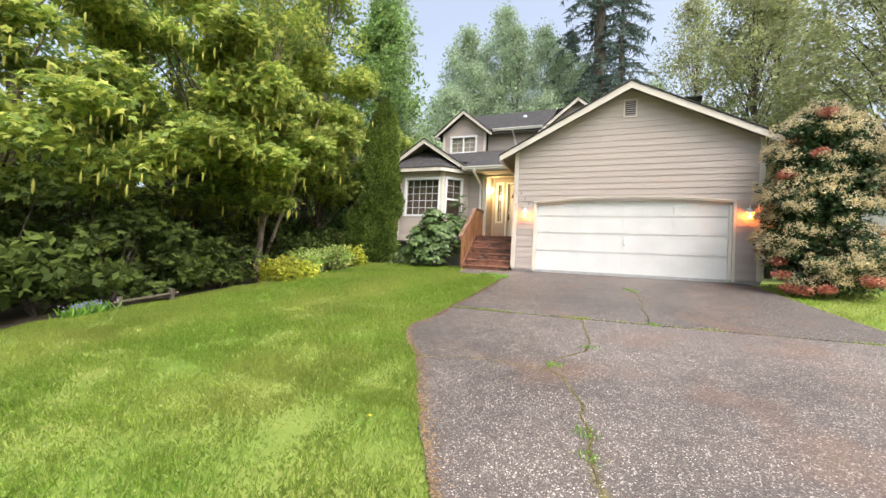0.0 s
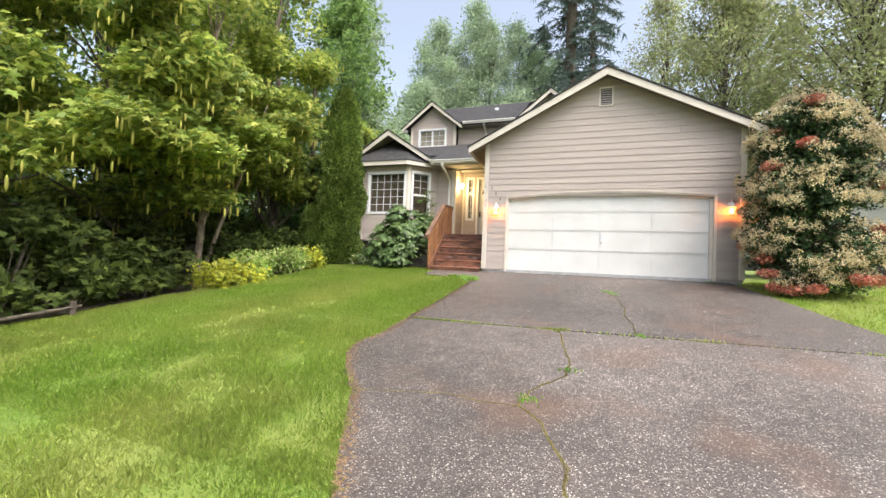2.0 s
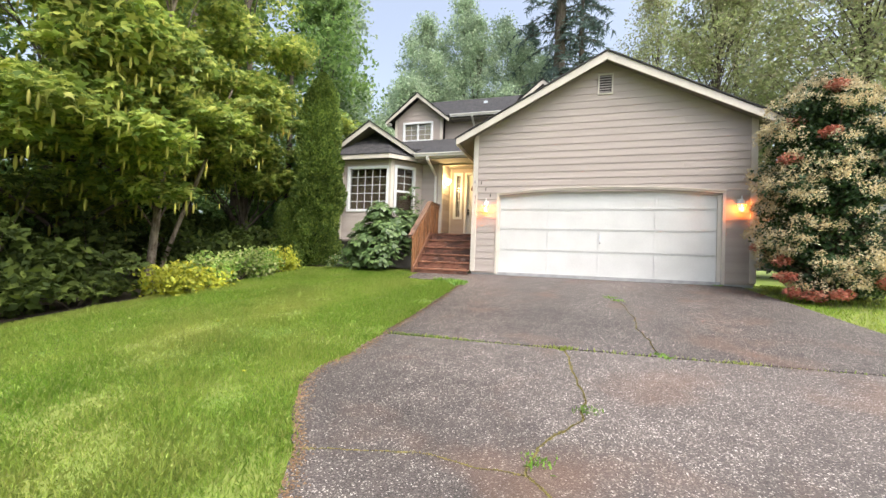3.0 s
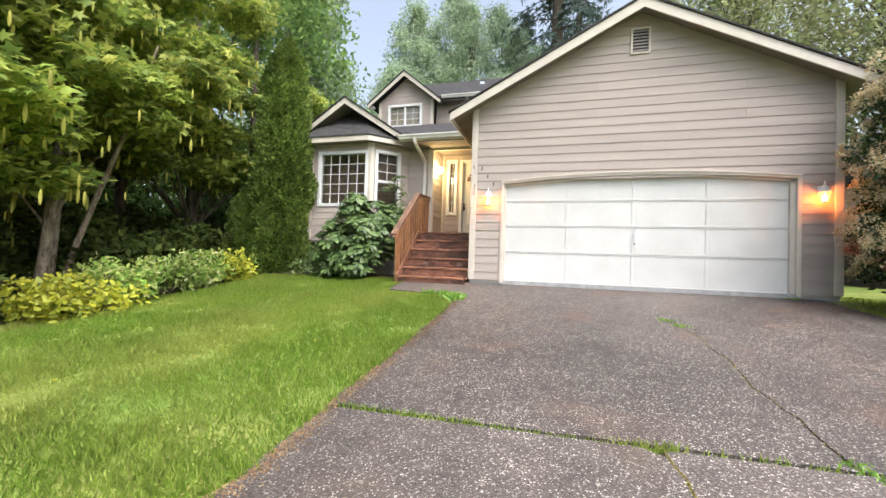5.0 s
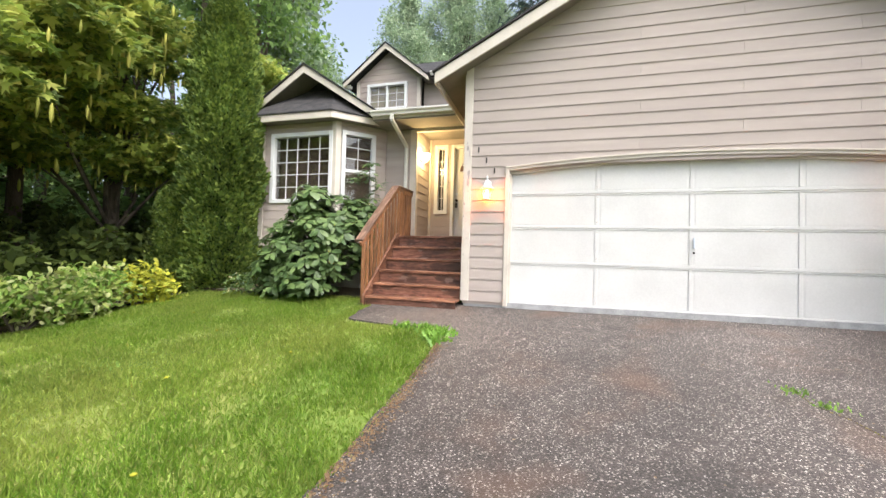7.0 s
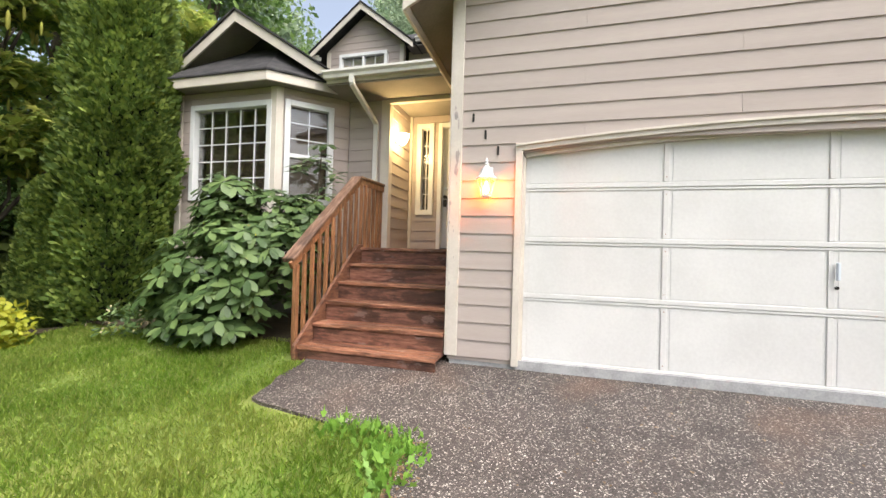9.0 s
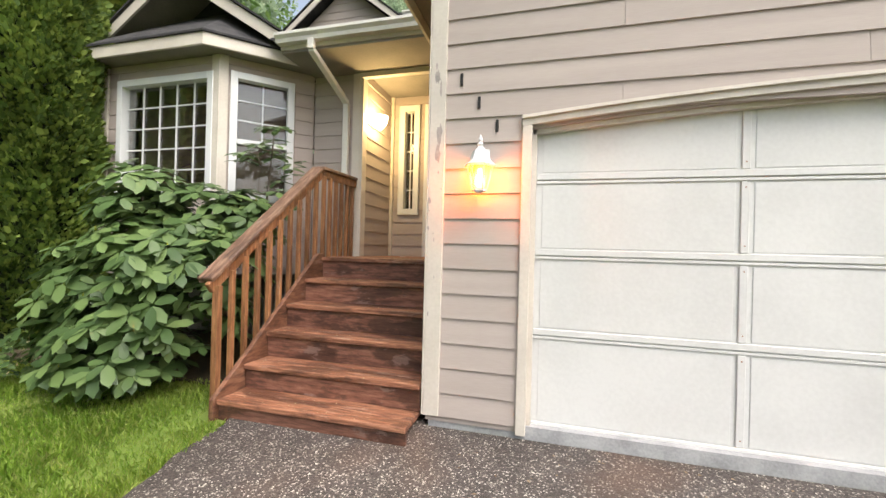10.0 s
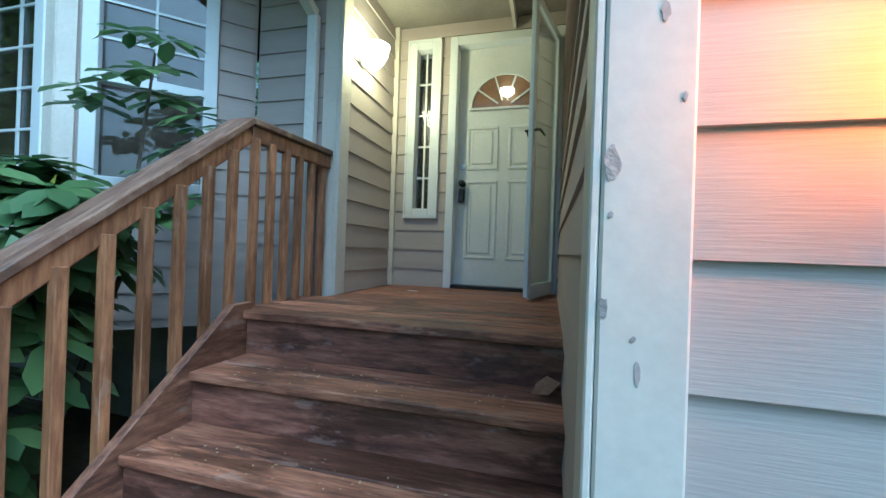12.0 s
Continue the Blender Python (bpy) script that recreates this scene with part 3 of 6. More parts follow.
for k, (x0, x1) in enumerate(((0.632, 0.695), (5.645, 5.708))):
    part("door_trim", boxed(x0, x1, -0.034, 0.1, -0.05, 2.035, bevel=0.004), TRIM, house)
    part("door_stop", boxed(x1 - 0.002 if k == 0 else x0 - 0.075, x1 + 0.03 if k == 0 else x0 + 0.002, 0.03, 0.075, -0.04, 1.96, bevel=0.003), TRIM, house)
bm = bmesh.new()
xs = [0.632 + 5.076 * k / 24 for k in range(25)]
top = [(x, -0.036, arch(x) + 0.07) for x in xs]
prism(bm, [(x, -0.036, arch(x) + 0.02) for x in xs] + top[::-1], (0, 0.13, 0))
part("door_head_trim", bm, TRIM, house, "shallow arched head trim")
bm = bmesh.new()
prism(bm, [(x, -0.055, arch(x) + 0.062) for x in xs] + [(x, -0.055, arch(x) + 0.082) for x in xs][::-1], (0, 0.06, 0))
part("drip_cap", bm, TRIM, house)
xs = [0.70 + 4.94 * k / 24 for k in range(25)]
part("door_stop", prismed([(x, 0.03, arch(x) - 0.03) for x in xs] + [(x, 0.03, arch(x) + 0.03) for x in xs][::-1], (0, 0.045, 0)), TRIM, house)
handle = part("door_handle", boxed(3.14, 3.16, 0.035, 0.0675, 0.86, 1.0, bevel=0.004), ALU, gdoor, "small grey lift handle")
part("lock", lathe(bmesh.new(), (0, 0, 0), [(0.014, 0), (0.014, 0.012)], 10), IRON, gdoor).matrix_local = pose(3.15, 0.068, 0.8, 90)
part("threshold_seal", boxed(0.75, 5.59, 0.05, 0.13, -0.07, -0.046), IRON, gdoor)

# gable vent
vent = part("gable_vent", boxed(3.03, 3.316, -0.005, 0.01, 4.407, 4.857), IRON, house, "louvred gable vent in a painted frame")
for x0, x1, z0, z1 in ((3.0, 3.035, 4.38, 4.885), (3.31, 3.345, 4.38, 4.885), (3.035, 3.31, 4.38, 4.415), (3.035, 3.31, 4.85, 4.885)):
    part("vent_frame", boxed(x0, x1, -0.035, 0.0, z0, z1, bevel=0.003), TRIM, vent)
for k in range(7):
    z = 4.43 + k * 0.061
    part("slat", prismed([(3.036, -0.028, z), (3.036, -0.028, z + 0.008), (3.036, -0.006, z + 0.04), (3.036, -0.006, z + 0.032)], (0.273, 0, 0)), CHIPPED, vent)

# garage roof, two slopes, with rakes and soffits
GY0, GY1 = -0.35, 6.0
for s in (-1, 1):
    ex = GX0 if s < 0 else GX1
    ez = groof(ex)
    part("roof", prismed([(RIDGE_X, GY0 - 0.03, APEX + 0.035), (ex - 0.03 * -s, GY0 - 0.03, ez + 0.02), (ex + 0.03 * s, GY0 - 0.03, ez - 0.005), (RIDGE_X, GY0 - 0.03, APEX)], (0, GY1 - GY0, 0)), SHINGLE, house, "dark grey shingle garage roof")
    part("rake_board", prismed([(RIDGE_X, GY0, APEX - 0.002), (ex, GY0, ez - 0.006), (ex, GY0, ez - 0.17), (RIDGE_X, GY0, APEX - 0.20)], (0, 0.03, 0), 0.004), TRIM, house, "cream rake board")
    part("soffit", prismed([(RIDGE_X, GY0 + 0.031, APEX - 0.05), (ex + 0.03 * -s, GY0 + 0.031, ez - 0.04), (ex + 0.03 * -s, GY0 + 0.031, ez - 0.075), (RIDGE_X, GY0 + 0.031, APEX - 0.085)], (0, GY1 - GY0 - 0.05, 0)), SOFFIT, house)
    part("fascia", boxed(min(ex, ex - 0.025 * s), max(ex, ex - 0.025 * s), GY0 + 0.031, GY1 - 0.1, ez - 0.17, ez - 0.03), TRIM, house)
# garage side walls
side = part("wall", boxed(0.012, 0.13, 0.14, 2.8, -0.05, 3.55), SIDING, house, "beige lap-sided side wall by the porch")
siding(side, (0.012, 0, 0), (0, 1, 0), (-1, 0, 0), 0.0, 3.5, lambda z: [(0.095, 2.74)])
part("wall", boxed(6.145, 6.262, 0.14, 12.0, -0.05, 3.55), SIDING, house)

# ---- porch recess ----
PX, PY, BY, DECKZ = -1.48, 1.85, 2.80, 1.034
wl = part("wall", boxed(PX - 0.13, PX, PY + 0.02, BY + 0.1, 0.2, 3.6), SIDING, house, "lap-sided porch side wall")
siding(wl, (PX, 0, 0), (0, 1, 0), (1, 0, 0), DECKZ, 3.35, lambda z: [(PY + 0.10, BY - 0.05)])
part("corner_board", boxed(PX - 0.005, PX + 0.026, PY - 0.03, PY + 0.095, 0.6, 3.35, bevel=0.003), TRIM, house)
part("corner_board", boxed(PX - 0.115, PX - 0.006, PY - 0.03, PY - 0.001, 0.3, 3.35, bevel=0.003), TRIM, house)
part("corner_board", boxed(PX + 0.001, PX + 0.05, BY - 0.048, BY - 0.002, DECKZ, 3.35, bevel=0.003), TRIM, house)
# back wall with openings for the sidelight and the door
bm = bmesh.new()
for x0, x1, z0, z1 in ((PX, -1.31, 0.6, 3.6), (-1.31, -1.07, 0.6, 1.67), (-1.31, -1.07, 3.18, 3.6), (-1.07, -0.90, 0.6, 3.6), (-0.90, -0.06, 3.16, 3.6), (-0.06, 0.012, 0.6, 3.6), (-0.90, -0.06, 0.6, 1.03)):
    box(bm, x0, x1, BY, BY + 0.12, z0, z1)
wb = part("wall", bm, SIDING, house, "lap-sided porch back wall")


def back_span(z):
    return [(PX + 0.052, -1.345), (-1.035, -0.957)] if 1.64 < z < 3.21 else ([(PX + 0.052, -0.957)] if z <= 1.64 else [(PX + 0.052, 0.0)])


siding(wb, (0, BY, 0), (1, 0, 0), (0, -1, 0), DECKZ, 3.35, back_span)
part("porch_header", boxed(PX, 0.0, PY - 0.05, PY + 0.03, 3.24, 3.351, bevel=0.004), TRIM, house, "cream beam over the porch opening")
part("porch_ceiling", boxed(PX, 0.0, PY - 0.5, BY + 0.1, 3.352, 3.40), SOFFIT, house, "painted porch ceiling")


def window(x0, x1, z0, z1, y, nx, nz, mullion=None, out=(0, -1), frame_w=0.06, room=True, blind=None, label="white-framed window with grilles", where=None):
    """A window in a wall at y that faces out along -y, or turned by the pose where."""
    w = part("window", boxed(x0, x1, y + 0.05, y + 0.056, z0, z1), GLASS, house, label)
    kids = [w]
    w.visible_shadow = False
    f = frame_w
    for a in ((x0 - 0.02, x0 + f, z0 - 0.02, z1 + 0.02), (x1 - f, x1 + 0.02, z0 - 0.02, z1 + 0.02), (x0 + f, x1 - f, z0 - 0.02, z0 + f), (x0 + f, x1 - f, z1 - f, z1 + 0.02)):
        kids.append(part("window_frame", boxed(a[0], a[1], y - 0.04, y + 0.07, a[2], a[3], bevel=0.004), VINYL, w))
    panes = [(x0 + f, x1 - f, z0 + f, z1 - f)]
    if mullion == "v":
        m = (x0 + x1) / 2
        kids.append(part("sash_rail", boxed(m - 0.03, m + 0.03, y - 0.025, y + 0.068, z0 + f, z1 - f, bevel=0.004), VINYL, w))
        panes = [(x0 + f, m - 0.03, z0 + f, z1 - f), (m + 0.03, x1 - f, z0 + f, z1 - f)]
    if mullion == "h":
        m = z0 + (z1 - z0) * 0.46
        kids.append(part("sash_rail", boxed(x0 + f, x1 - f, y - 0.025, y + 0.068, m - 0.03, m + 0.03, bevel=0.004), VINYL, w))
        panes = [(x0 + f, x1 - f, m + 0.03, z1 - f)]
    for a, b, c, d in panes:
        for k in range(1, nx):
            xx = a + (b - a) * k / nx
            kids.append(part("grille_bar", boxed(xx - 0.0075, xx + 0.0075, y + 0.036, y + 0.049, c, d), VINYL, w))
        for k in range(1, nz):
            zz = c + (d - c) * k / nz
            kids.append(part("grille_bar", boxed(a, b, y + 0.037, y + 0.0485, zz - 0.0075, zz + 0.0075), VINYL, w))
    blind = blind or ROOM
    if room:
        kids.append(part("blind", boxed(x0, x1, y + 0.24, y + 0.26, z0, z1), blind, w, "backing sheet behind the glass"))
    if where is not None:
        for k in kids[:1]:
            k.matrix_parent_inverse = k.matrix_parent_inverse @ where
    return w


# sidelight; its near-black backing sheet stands in for the unlit interior
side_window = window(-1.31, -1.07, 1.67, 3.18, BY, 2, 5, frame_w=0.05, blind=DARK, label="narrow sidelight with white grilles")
for a in ((-1.345, -1.035, 1.635, 1.65), (-1.345, -1.035, 3.2, 3.215), (-1.345, -1.33, 1.65, 3.2), (-1.05, -1.035, 1.65, 3.2)):
    part("casing", boxed(a[0], a[1], BY - 0.045, BY, a[2], a[3]), VINYL, side_window)

# front door
fdoor = part("front_door", boxed(-0.89, -0.075, BY + 0.06, BY + 0.10, DECKZ + 0.03, 3.14), WHITE, house, "white panelled front door with fanlight")
for x0, x1, z0, z1 in ((-0.955, -0.885, DECKZ, 3.21), (-0.08, -0.0, DECKZ, 3.21), (-0.885, -0.08, 3.135, 3.21)):
    part("door_frame", boxed(x0, x1, BY - 0.05, BY + 0.08, z0, z1, bevel=0.004), VINYL, fdoor)
part("threshold", boxed(-0.885, -0.08, BY - 0.06, BY + 0.08, DECKZ + 0.001, DECKZ + 0.03), IRON, fdoor)
for x0, x1 in ((-0.80, -0.525), (-0.44, -0.165)):
    for z0, z1 in ((DECKZ + 0.26, 1.98), (2.07, 2.45)):
        bm = bmesh.new()
        for a in ((x0, x1, z0, z0 + 0.025), (x0, x1, z1 - 0.025, z1), (x0, x0 + 0.025, z0 + 0.025, z1 - 0.025), (x1 - 0.025, x1, z0 + 0.025, z1 - 0.025)):
            box(bm, a[0], a[1], BY + 0.05, BY + 0.0602, a[2], a[3], bevel=0.004)
        part("panel_moulding", bm, WHITE, fdoor)
        part("door_panel", boxed(x0 + 0.05, x1 - 0.05, BY + 0.053, BY + 0.0603, z0 + 0.05, z1 - 0.05, bevel=0.006), WHITE, fdoor)
fx, fz, fr = -0.4825, 2.60, 0.30
arc = [(fx + fr * math.cos(math.pi * k / 12), BY + 0.054, fz + fr * math.sin(math.pi * k / 12)) for k in range(13)]
fan = part("fanlight", prismed(arc, (0, 0.0055, 0)), mat("fanlight_glass", (0.16, 0.09, 0.05), (0.24, 0.14, 0.08), 0.08, 3, 0.05, 20), fdoor, "half-round fanlight glass")
bm = bmesh.new()
for k in range(12):
    a, b = arc[k], arc[k + 1]
    bar(bm, (a[0], BY + 0.05, a[2]), (b[0], BY + 0.05, b[2]), 0.02, 0.02, (0, 1, 0))
for ang in (36, 72, 108, 144):
    c, s = math.cos(radians(ang)), math.sin(radians(ang))
    bar(bm, (fx + 0.07 * c, BY + 0.052, fz + 0.07 * s), (fx + fr * c, BY + 0.052, fz + fr * s), 0.014, 0.014, (0, 1, 0))
bar(bm, (fx - fr, BY + 0.05, fz), (fx + fr, BY + 0.05, fz), 0.02, 0.025, (0, 1, 0))
part("fan_grille", bm, WHITE, fdoor)
part("lamp_seen_inside", lathe(bmesh.new(), (fx + 0.02, BY + 0.042, fz + 0.12), [(0.06, 0.035), (0.055, 0.0), (0.03, -0.02), (0.004, -0.025)], 12), GLOW_W, fdoor, "lit hall lamp seen through the glass")
part("door_knob", lathe(bmesh.new(), (0, 0, 0), [(0.03, 0), (0.03, 0.012), (0.012, 0.02), (0.012, 0.04), (0.026, 0.05), (0.026, 0.07), (0.01, 0.078)], 12), IRON, fdoor, "dark door knob").matrix_local = pose(-0.83, BY + 0.06, 1.95, 90)
part("key_box", boxed(-0.855, -0.805, BY + 0.0, BY + 0.05, 1.78, 1.90, bevel=0.008), IRON, fdoor, "dark key box hung on the knob")
part("deadbolt", lathe(bmesh.new(), (0, 0, 0), [(0.028, 0), (0.026, 0.015), (0.01, 0.02)], 12), ALU, fdoor).matrix_local = pose(-0.83, BY + 0.06, 2.1, 90)

# storm door, swung open
hinge, tip = Vector((-0.045, BY - 0.055, 0)), Vector((-0.215, 2.10, 0))
d = (tip - hinge).normalized()
storm = part("storm_door", prismed([(hinge.x, hinge.y, DECKZ + 0.09), (tip.x, tip.y, DECKZ + 0.09), (tip.x, tip.y, 3.08), (hinge.x, hinge.y, 3.08)], (0.005, 0.0012, 0)), GLASS, house, "glass storm door with pale blue metal frame, open")
storm.visible_shadow = False
for a, b, w in ((hinge, hinge + d * 0.07, 0), (tip - d * 0.07, tip, 0)):
    bm = bmesh.new()
    m = (a + b) / 2
    bar(bm, (m.x, m.y, DECKZ + 0.03), (m.x, m.y, 3.11), 0.03, 0.07, (d.x, d.y, 0), 0.003)
    part("storm_frame", bm, ALU, storm)
for z, h in ((DECKZ + 0.06, 0.10), (3.08, 0.07)):
    bm = bmesh.new()
    a, b = hinge + d * 0.071, tip - d * 0.071
    bar(bm, (a.x, a.y, z), (b.x, b.y, z), 0.03, h, (0, 0, 1), 0.003)
    part("storm_frame", bm, ALU, storm)
nrm = Vector((-d.y, d.x, 0))
for s in (-1, 1):
    c = tip - d * 0.035 + nrm * 0.045 * s
    bm = bmesh.new()
    tube(bm, [(tip - d * 0.035 + Vector((0, 0, 2.18)))[:], (c + Vector((0, 0, 2.18)))[:], (c + d * -0.03 + Vector((0, 0, 2.19)))[:], (c - d * 0.10 + nrm * 0.01 * s + Vector((0, 0, 2.17)))[:]], [0.008] * 4, 6)
    part("storm_handle", bm, IRON, storm)

# ---- bay and front room wall ----
BX0, BX1, BYF, BZ0, BZ1 = -4.67, -2.90, 1.08, 0.79, 3.32
EX, EY = -2.15, 1.83
bm = bmesh.new()
for x0, x1, z0, z1 in ((BX0, -4.36, BZ0, BZ1), (-3.02, BX1, BZ0, BZ1), (-4.36, -3.02, BZ0, 1.735), (-4.36, -3.02, 3.08, BZ1)):
    box(bm, x0, x1, BYF, BYF + 0.12, z0, z1)
bayw = part("wall", bm, SIDING, house, "lap-sided bay front")
siding(bayw, (0, BYF, 0), (1, 0, 0), (0, -1, 0), BZ0, BZ1, lambda z: [(BX0 + 0.09, -4.44), (-2.94, BX1 - 0.085)] if 1.66 < z < 3.15 else [(BX0 + 0.09, BX1 - 0.085)])
window(-4.40, -2.98, 1.70, 3.11, BYF, 5, 5, label="bay window with white grilles and brown blind")
part("corner_board", boxed(BX0 - 0.02, BX0 + 0.088, BYF - 0.03, BYF - 0.001, BZ0, BZ1, bevel=0.003), TRIM, house)
part("corner_board", boxed(BX1 - 0.083, BX1 + 0.02, BYF - 0.03, BYF - 0.001, BZ0, BZ1, bevel=0.003), TRIM, house)
part("bay_floor", boxed(BX0, BX1, BYF, PY + 0.1, BZ0 - 0.05, BZ0 - 0.001), SOFFIT, house)
# slanted side of the bay
L45 = math.hypot(EX - BX1, EY - BYF)
ud = Vector((EX - BX1, EY - BYF, 0)) / L45
nd = Vector((ud.y, -ud.x, 0))
bm = bmesh.new()


def slant(u, z, d=0.0):
    return (BX1 + ud.x * u - nd.x * d, BYF + ud.y * u - nd.y * d, z)


W2A, W2B = 0.13, 0.80
for u0, u1, z0, z1 in ((0.0, W2A, BZ0, BZ1), (W2B, L45, BZ0, BZ1), (W2A, W2B, BZ0, 1.68), (W2A, W2B, 3.14, BZ1)):
    prism(bm, [slant(u0, z0), slant(u1, z0), slant(u1, z1), slant(u0, z1)], -nd * 0.12)
bays = part("wall", bm, SIDING, house, "slanted lap-sided side of the bay")
siding(bays, (BX1, BYF, 0), ud, nd, BZ0, BZ1, lambda z: [(0.09, W2A - 0.03), (W2B + 0.03, L45 - 0.02)] if 1.63 < z < 3.18 else [(0.09, L45 - 0.02)])
ang = math.degrees(math.atan2(ud.y, ud.x))
w2 = window(0.13, 0.80, 1.68, 3.14, 0.0, 2, 3, "h", label="slanted sash window with grilles in its upper half", where=pose(BX1, BYF, 0, 0, 0, ang))
bm = bmesh.new()
prism(bm, [slant(0.0, BZ0, -0.03), slant(0.088, BZ0, -0.03), slant(0.088, BZ1, -0.03), slant(0.0, BZ1, -0.03)], -nd * 0.029)
part("corner_board", bm, TRIM, house)
# left side of the bay, and the walls beside it
part("wall", prismed([(BX0, BYF, BZ0), (BX0 - 0.7, PY, BZ0), (BX0 - 0.7, PY, BZ1), (BX0, BYF, BZ1)], (0.1, 0.1, 0)), SIDING, house)
mainw = part("wall", boxed(EX, PX - 0.002, PY, PY + 0.13, 0.0, 3.5), SIDING, house, "lap-sided wall beside the porch")
siding(mainw, (0, PY, 0), (1, 0, 0), (0, -1, 0), 0.15, 3.35, lambda z: [(EX + 0.02, PX - 0.116)])
part("foundation", boxed(-5.4, PX - 0.02, PY + 0.02, PY + 0.14, -0.3, 0.79), CONC, house, "shaded grey concrete foundation")
part("wall", boxed(-5.45, -5.33, PY, 12.0, -0.3, 3.6), SIDING, house)
part("wall", boxed(-5.45, 6.262, 12.0, 12.12, -0.3, 6.2), SIDING, house)

# bay hip roof with its fascia, under the gable
FY, FZ0, FZ1 = 0.80, 3.305, 3.44
FXL, FXR = -4.88, -2.86
fr_ = [(FXL, FY), (FXR, FY), (-1.95, 1.66)]
bm = bmesh.new()
prism(bm, [(FXL, FY, FZ0), (FXR, FY, FZ0), (FXR, FY, FZ1), (FXL, FY, FZ1)], (0, 0.03, 0), 0.003)
part("fascia", bm, TRIM, house, "cream bay fascia")
part("fascia", prismed([(FXR + 0.002, FY, FZ0), (-1.95, 1.66, FZ0), (-1.95, 1.66, FZ1 - 0.02), (FXR + 0.002, FY, FZ1)], (-0.02, 0.025, 0), 0.003), TRIM, house, "cream bay fascia")
part("soffit", prismed([(FXL + 0.02, FY + 0.031, FZ0 + 0.02), (FXR - 0.02, FY + 0.031, FZ0 + 0.02), (-2.0, 1.68, FZ0 + 0.02), (-2.0, PY + 0.1, FZ0 + 0.02), (FXL + 0.02, PY + 0.1, FZ0 + 0.02)], (0, 0, 0.02)), SOFFIT, house)
for pts in ([(FXL - 0.02, FY - 0.02, FZ1), (FXR + 0.01, FY - 0.02, FZ1), (-3.45, PY, 4.3), (-4.15, PY, 4.3)], [(FXR + 0.01, FY - 0.02, FZ1), (-1.9, 1.66, FZ1 - 0.01), (-1.9, PY, FZ1 + 0.05), (-3.45, PY, 4.3)]):
    part("bay_roof", prismed(pts, (0, 0, 0.025)), SHINGLE, house, "dark shingle bay roof")
# gable over the bay
BGX, BGZ, BGP, BGY = -3.80, 4.62, 0.66, 1.2
for s, run in ((-1, 1.25), (1, 1.66)):
    ex, ez = BGX + s * run, BGZ - BGP * run
    part("rake_board", prismed([(BGX, BGY, BGZ - 0.003), (ex, BGY, ez - 0.006), (ex, BGY, ez - 0.15), (BGX, BGY, BGZ - 0.17)], (0, 0.03, 0), 0.003), TRIM, house, "cream rake board")
    part("roof", prismed([(BGX, BGY - 0.03, BGZ + 0.035), (ex + 0.03 * s, BGY - 0.03, ez + 0.015), (ex + 0.03 * s, BGY - 0.03, ez - 0.006), (BGX, BGY - 0.03, BGZ)], (0, 3.4, 0)), SHINGLE, house, "dark shingle gable roof")
    part("soffit", prismed([(BGX, BGY + 0.031, BGZ - 0.03), (ex, BGY + 0.031, ez - 0.03), (ex, BGY + 0.031, ez - 0.06), (BGX, BGY + 0.031, BGZ - 0.06)], (0, 0.7, 0)), SOFFIT, house)
# this gable wall takes a near-black blue-grey, unlike the beige siding
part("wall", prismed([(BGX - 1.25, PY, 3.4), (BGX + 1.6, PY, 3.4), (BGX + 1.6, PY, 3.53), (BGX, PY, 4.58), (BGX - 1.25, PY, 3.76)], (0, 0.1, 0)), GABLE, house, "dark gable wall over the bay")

# lower roof over porch and front room, its gutter and downspout
LZ0, LY0, LZ1, LY1 = 3.46, 1.16, 5.22, 5.45
part("roof", prismed([(-2.3, LY0, LZ0), (-0.05, LY0, LZ0), (1.2, LY1, LZ1), (-2.3, LY1, LZ1)], (0, 0.01, 0.03)), SHINGLE, house, "brown-grey shingle porch roof")
part("roof", prismed([(-5.6, LY0 + 1.4, LZ0 + 0.55), (-2.3, LY0 + 1.4, LZ0 + 0.55), (-2.3, LY1, LZ1), (-5.6, LY1, LZ1)], (0, 0.01, 0.03)), SHINGLE, house, "brown-grey shingle lower roof")
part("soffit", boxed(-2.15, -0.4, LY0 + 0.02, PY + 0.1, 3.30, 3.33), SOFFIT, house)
part("fascia", boxed(-2.15, -0.42, LY0 + 0.0, LY0 + 0.025, 3.33, 3.455), TRIM, house)


def gutter_run(x0, x1, y, z):
    """A K-style gutter with its front lip."""
    bm = bmesh.new()
    sec = [(0.0, 0.0), (0.0, -0.10), (-0.075, -0.10), (-0.085, -0.06), (-0.115, -0.03), (-0.115, 0.0), (-0.105, 0.0), (-0.105, -0.026), (-0.077, -0.054), (-0.068, -0.09), (-0.01, -0.09), (-0.01, 0.0)]
    prism(bm, [(x0, y + a, z + b) for a, b in sec], (x1 - x0, 0, 0))
    return bm


part("gutter", gutter_run(-2.16, -0.44, LY0 - 0.001, 3.47), GUTTER, house, "cream metal gutter")


def spout(pts, w=0.075, h=0.055):
    bm = bmesh.new()
    for a, b in zip(pts, pts[1:]):
        bar(bm, a, b, w, h, (0, 1, 0.01) if abs(b[2] - a[2]) > abs(b[1] - a[1]) else (0, 0, 1), 0.006)
    return bm


part("downspout", spout([(-1.72, LY0 - 0.06, 3.38), (-1.72, LY0 - 0.06, 3.27), (-1.665, PY - 0.06, 2.93), (-1.665, PY - 0.06, 0.0)]), GUTTER, house, "cream metal downspout")

# ---- upper storey ----
DCX, DY, DYR, DAZ, DP = -3.76, 5.42, 5.10, 7.14, 0.81
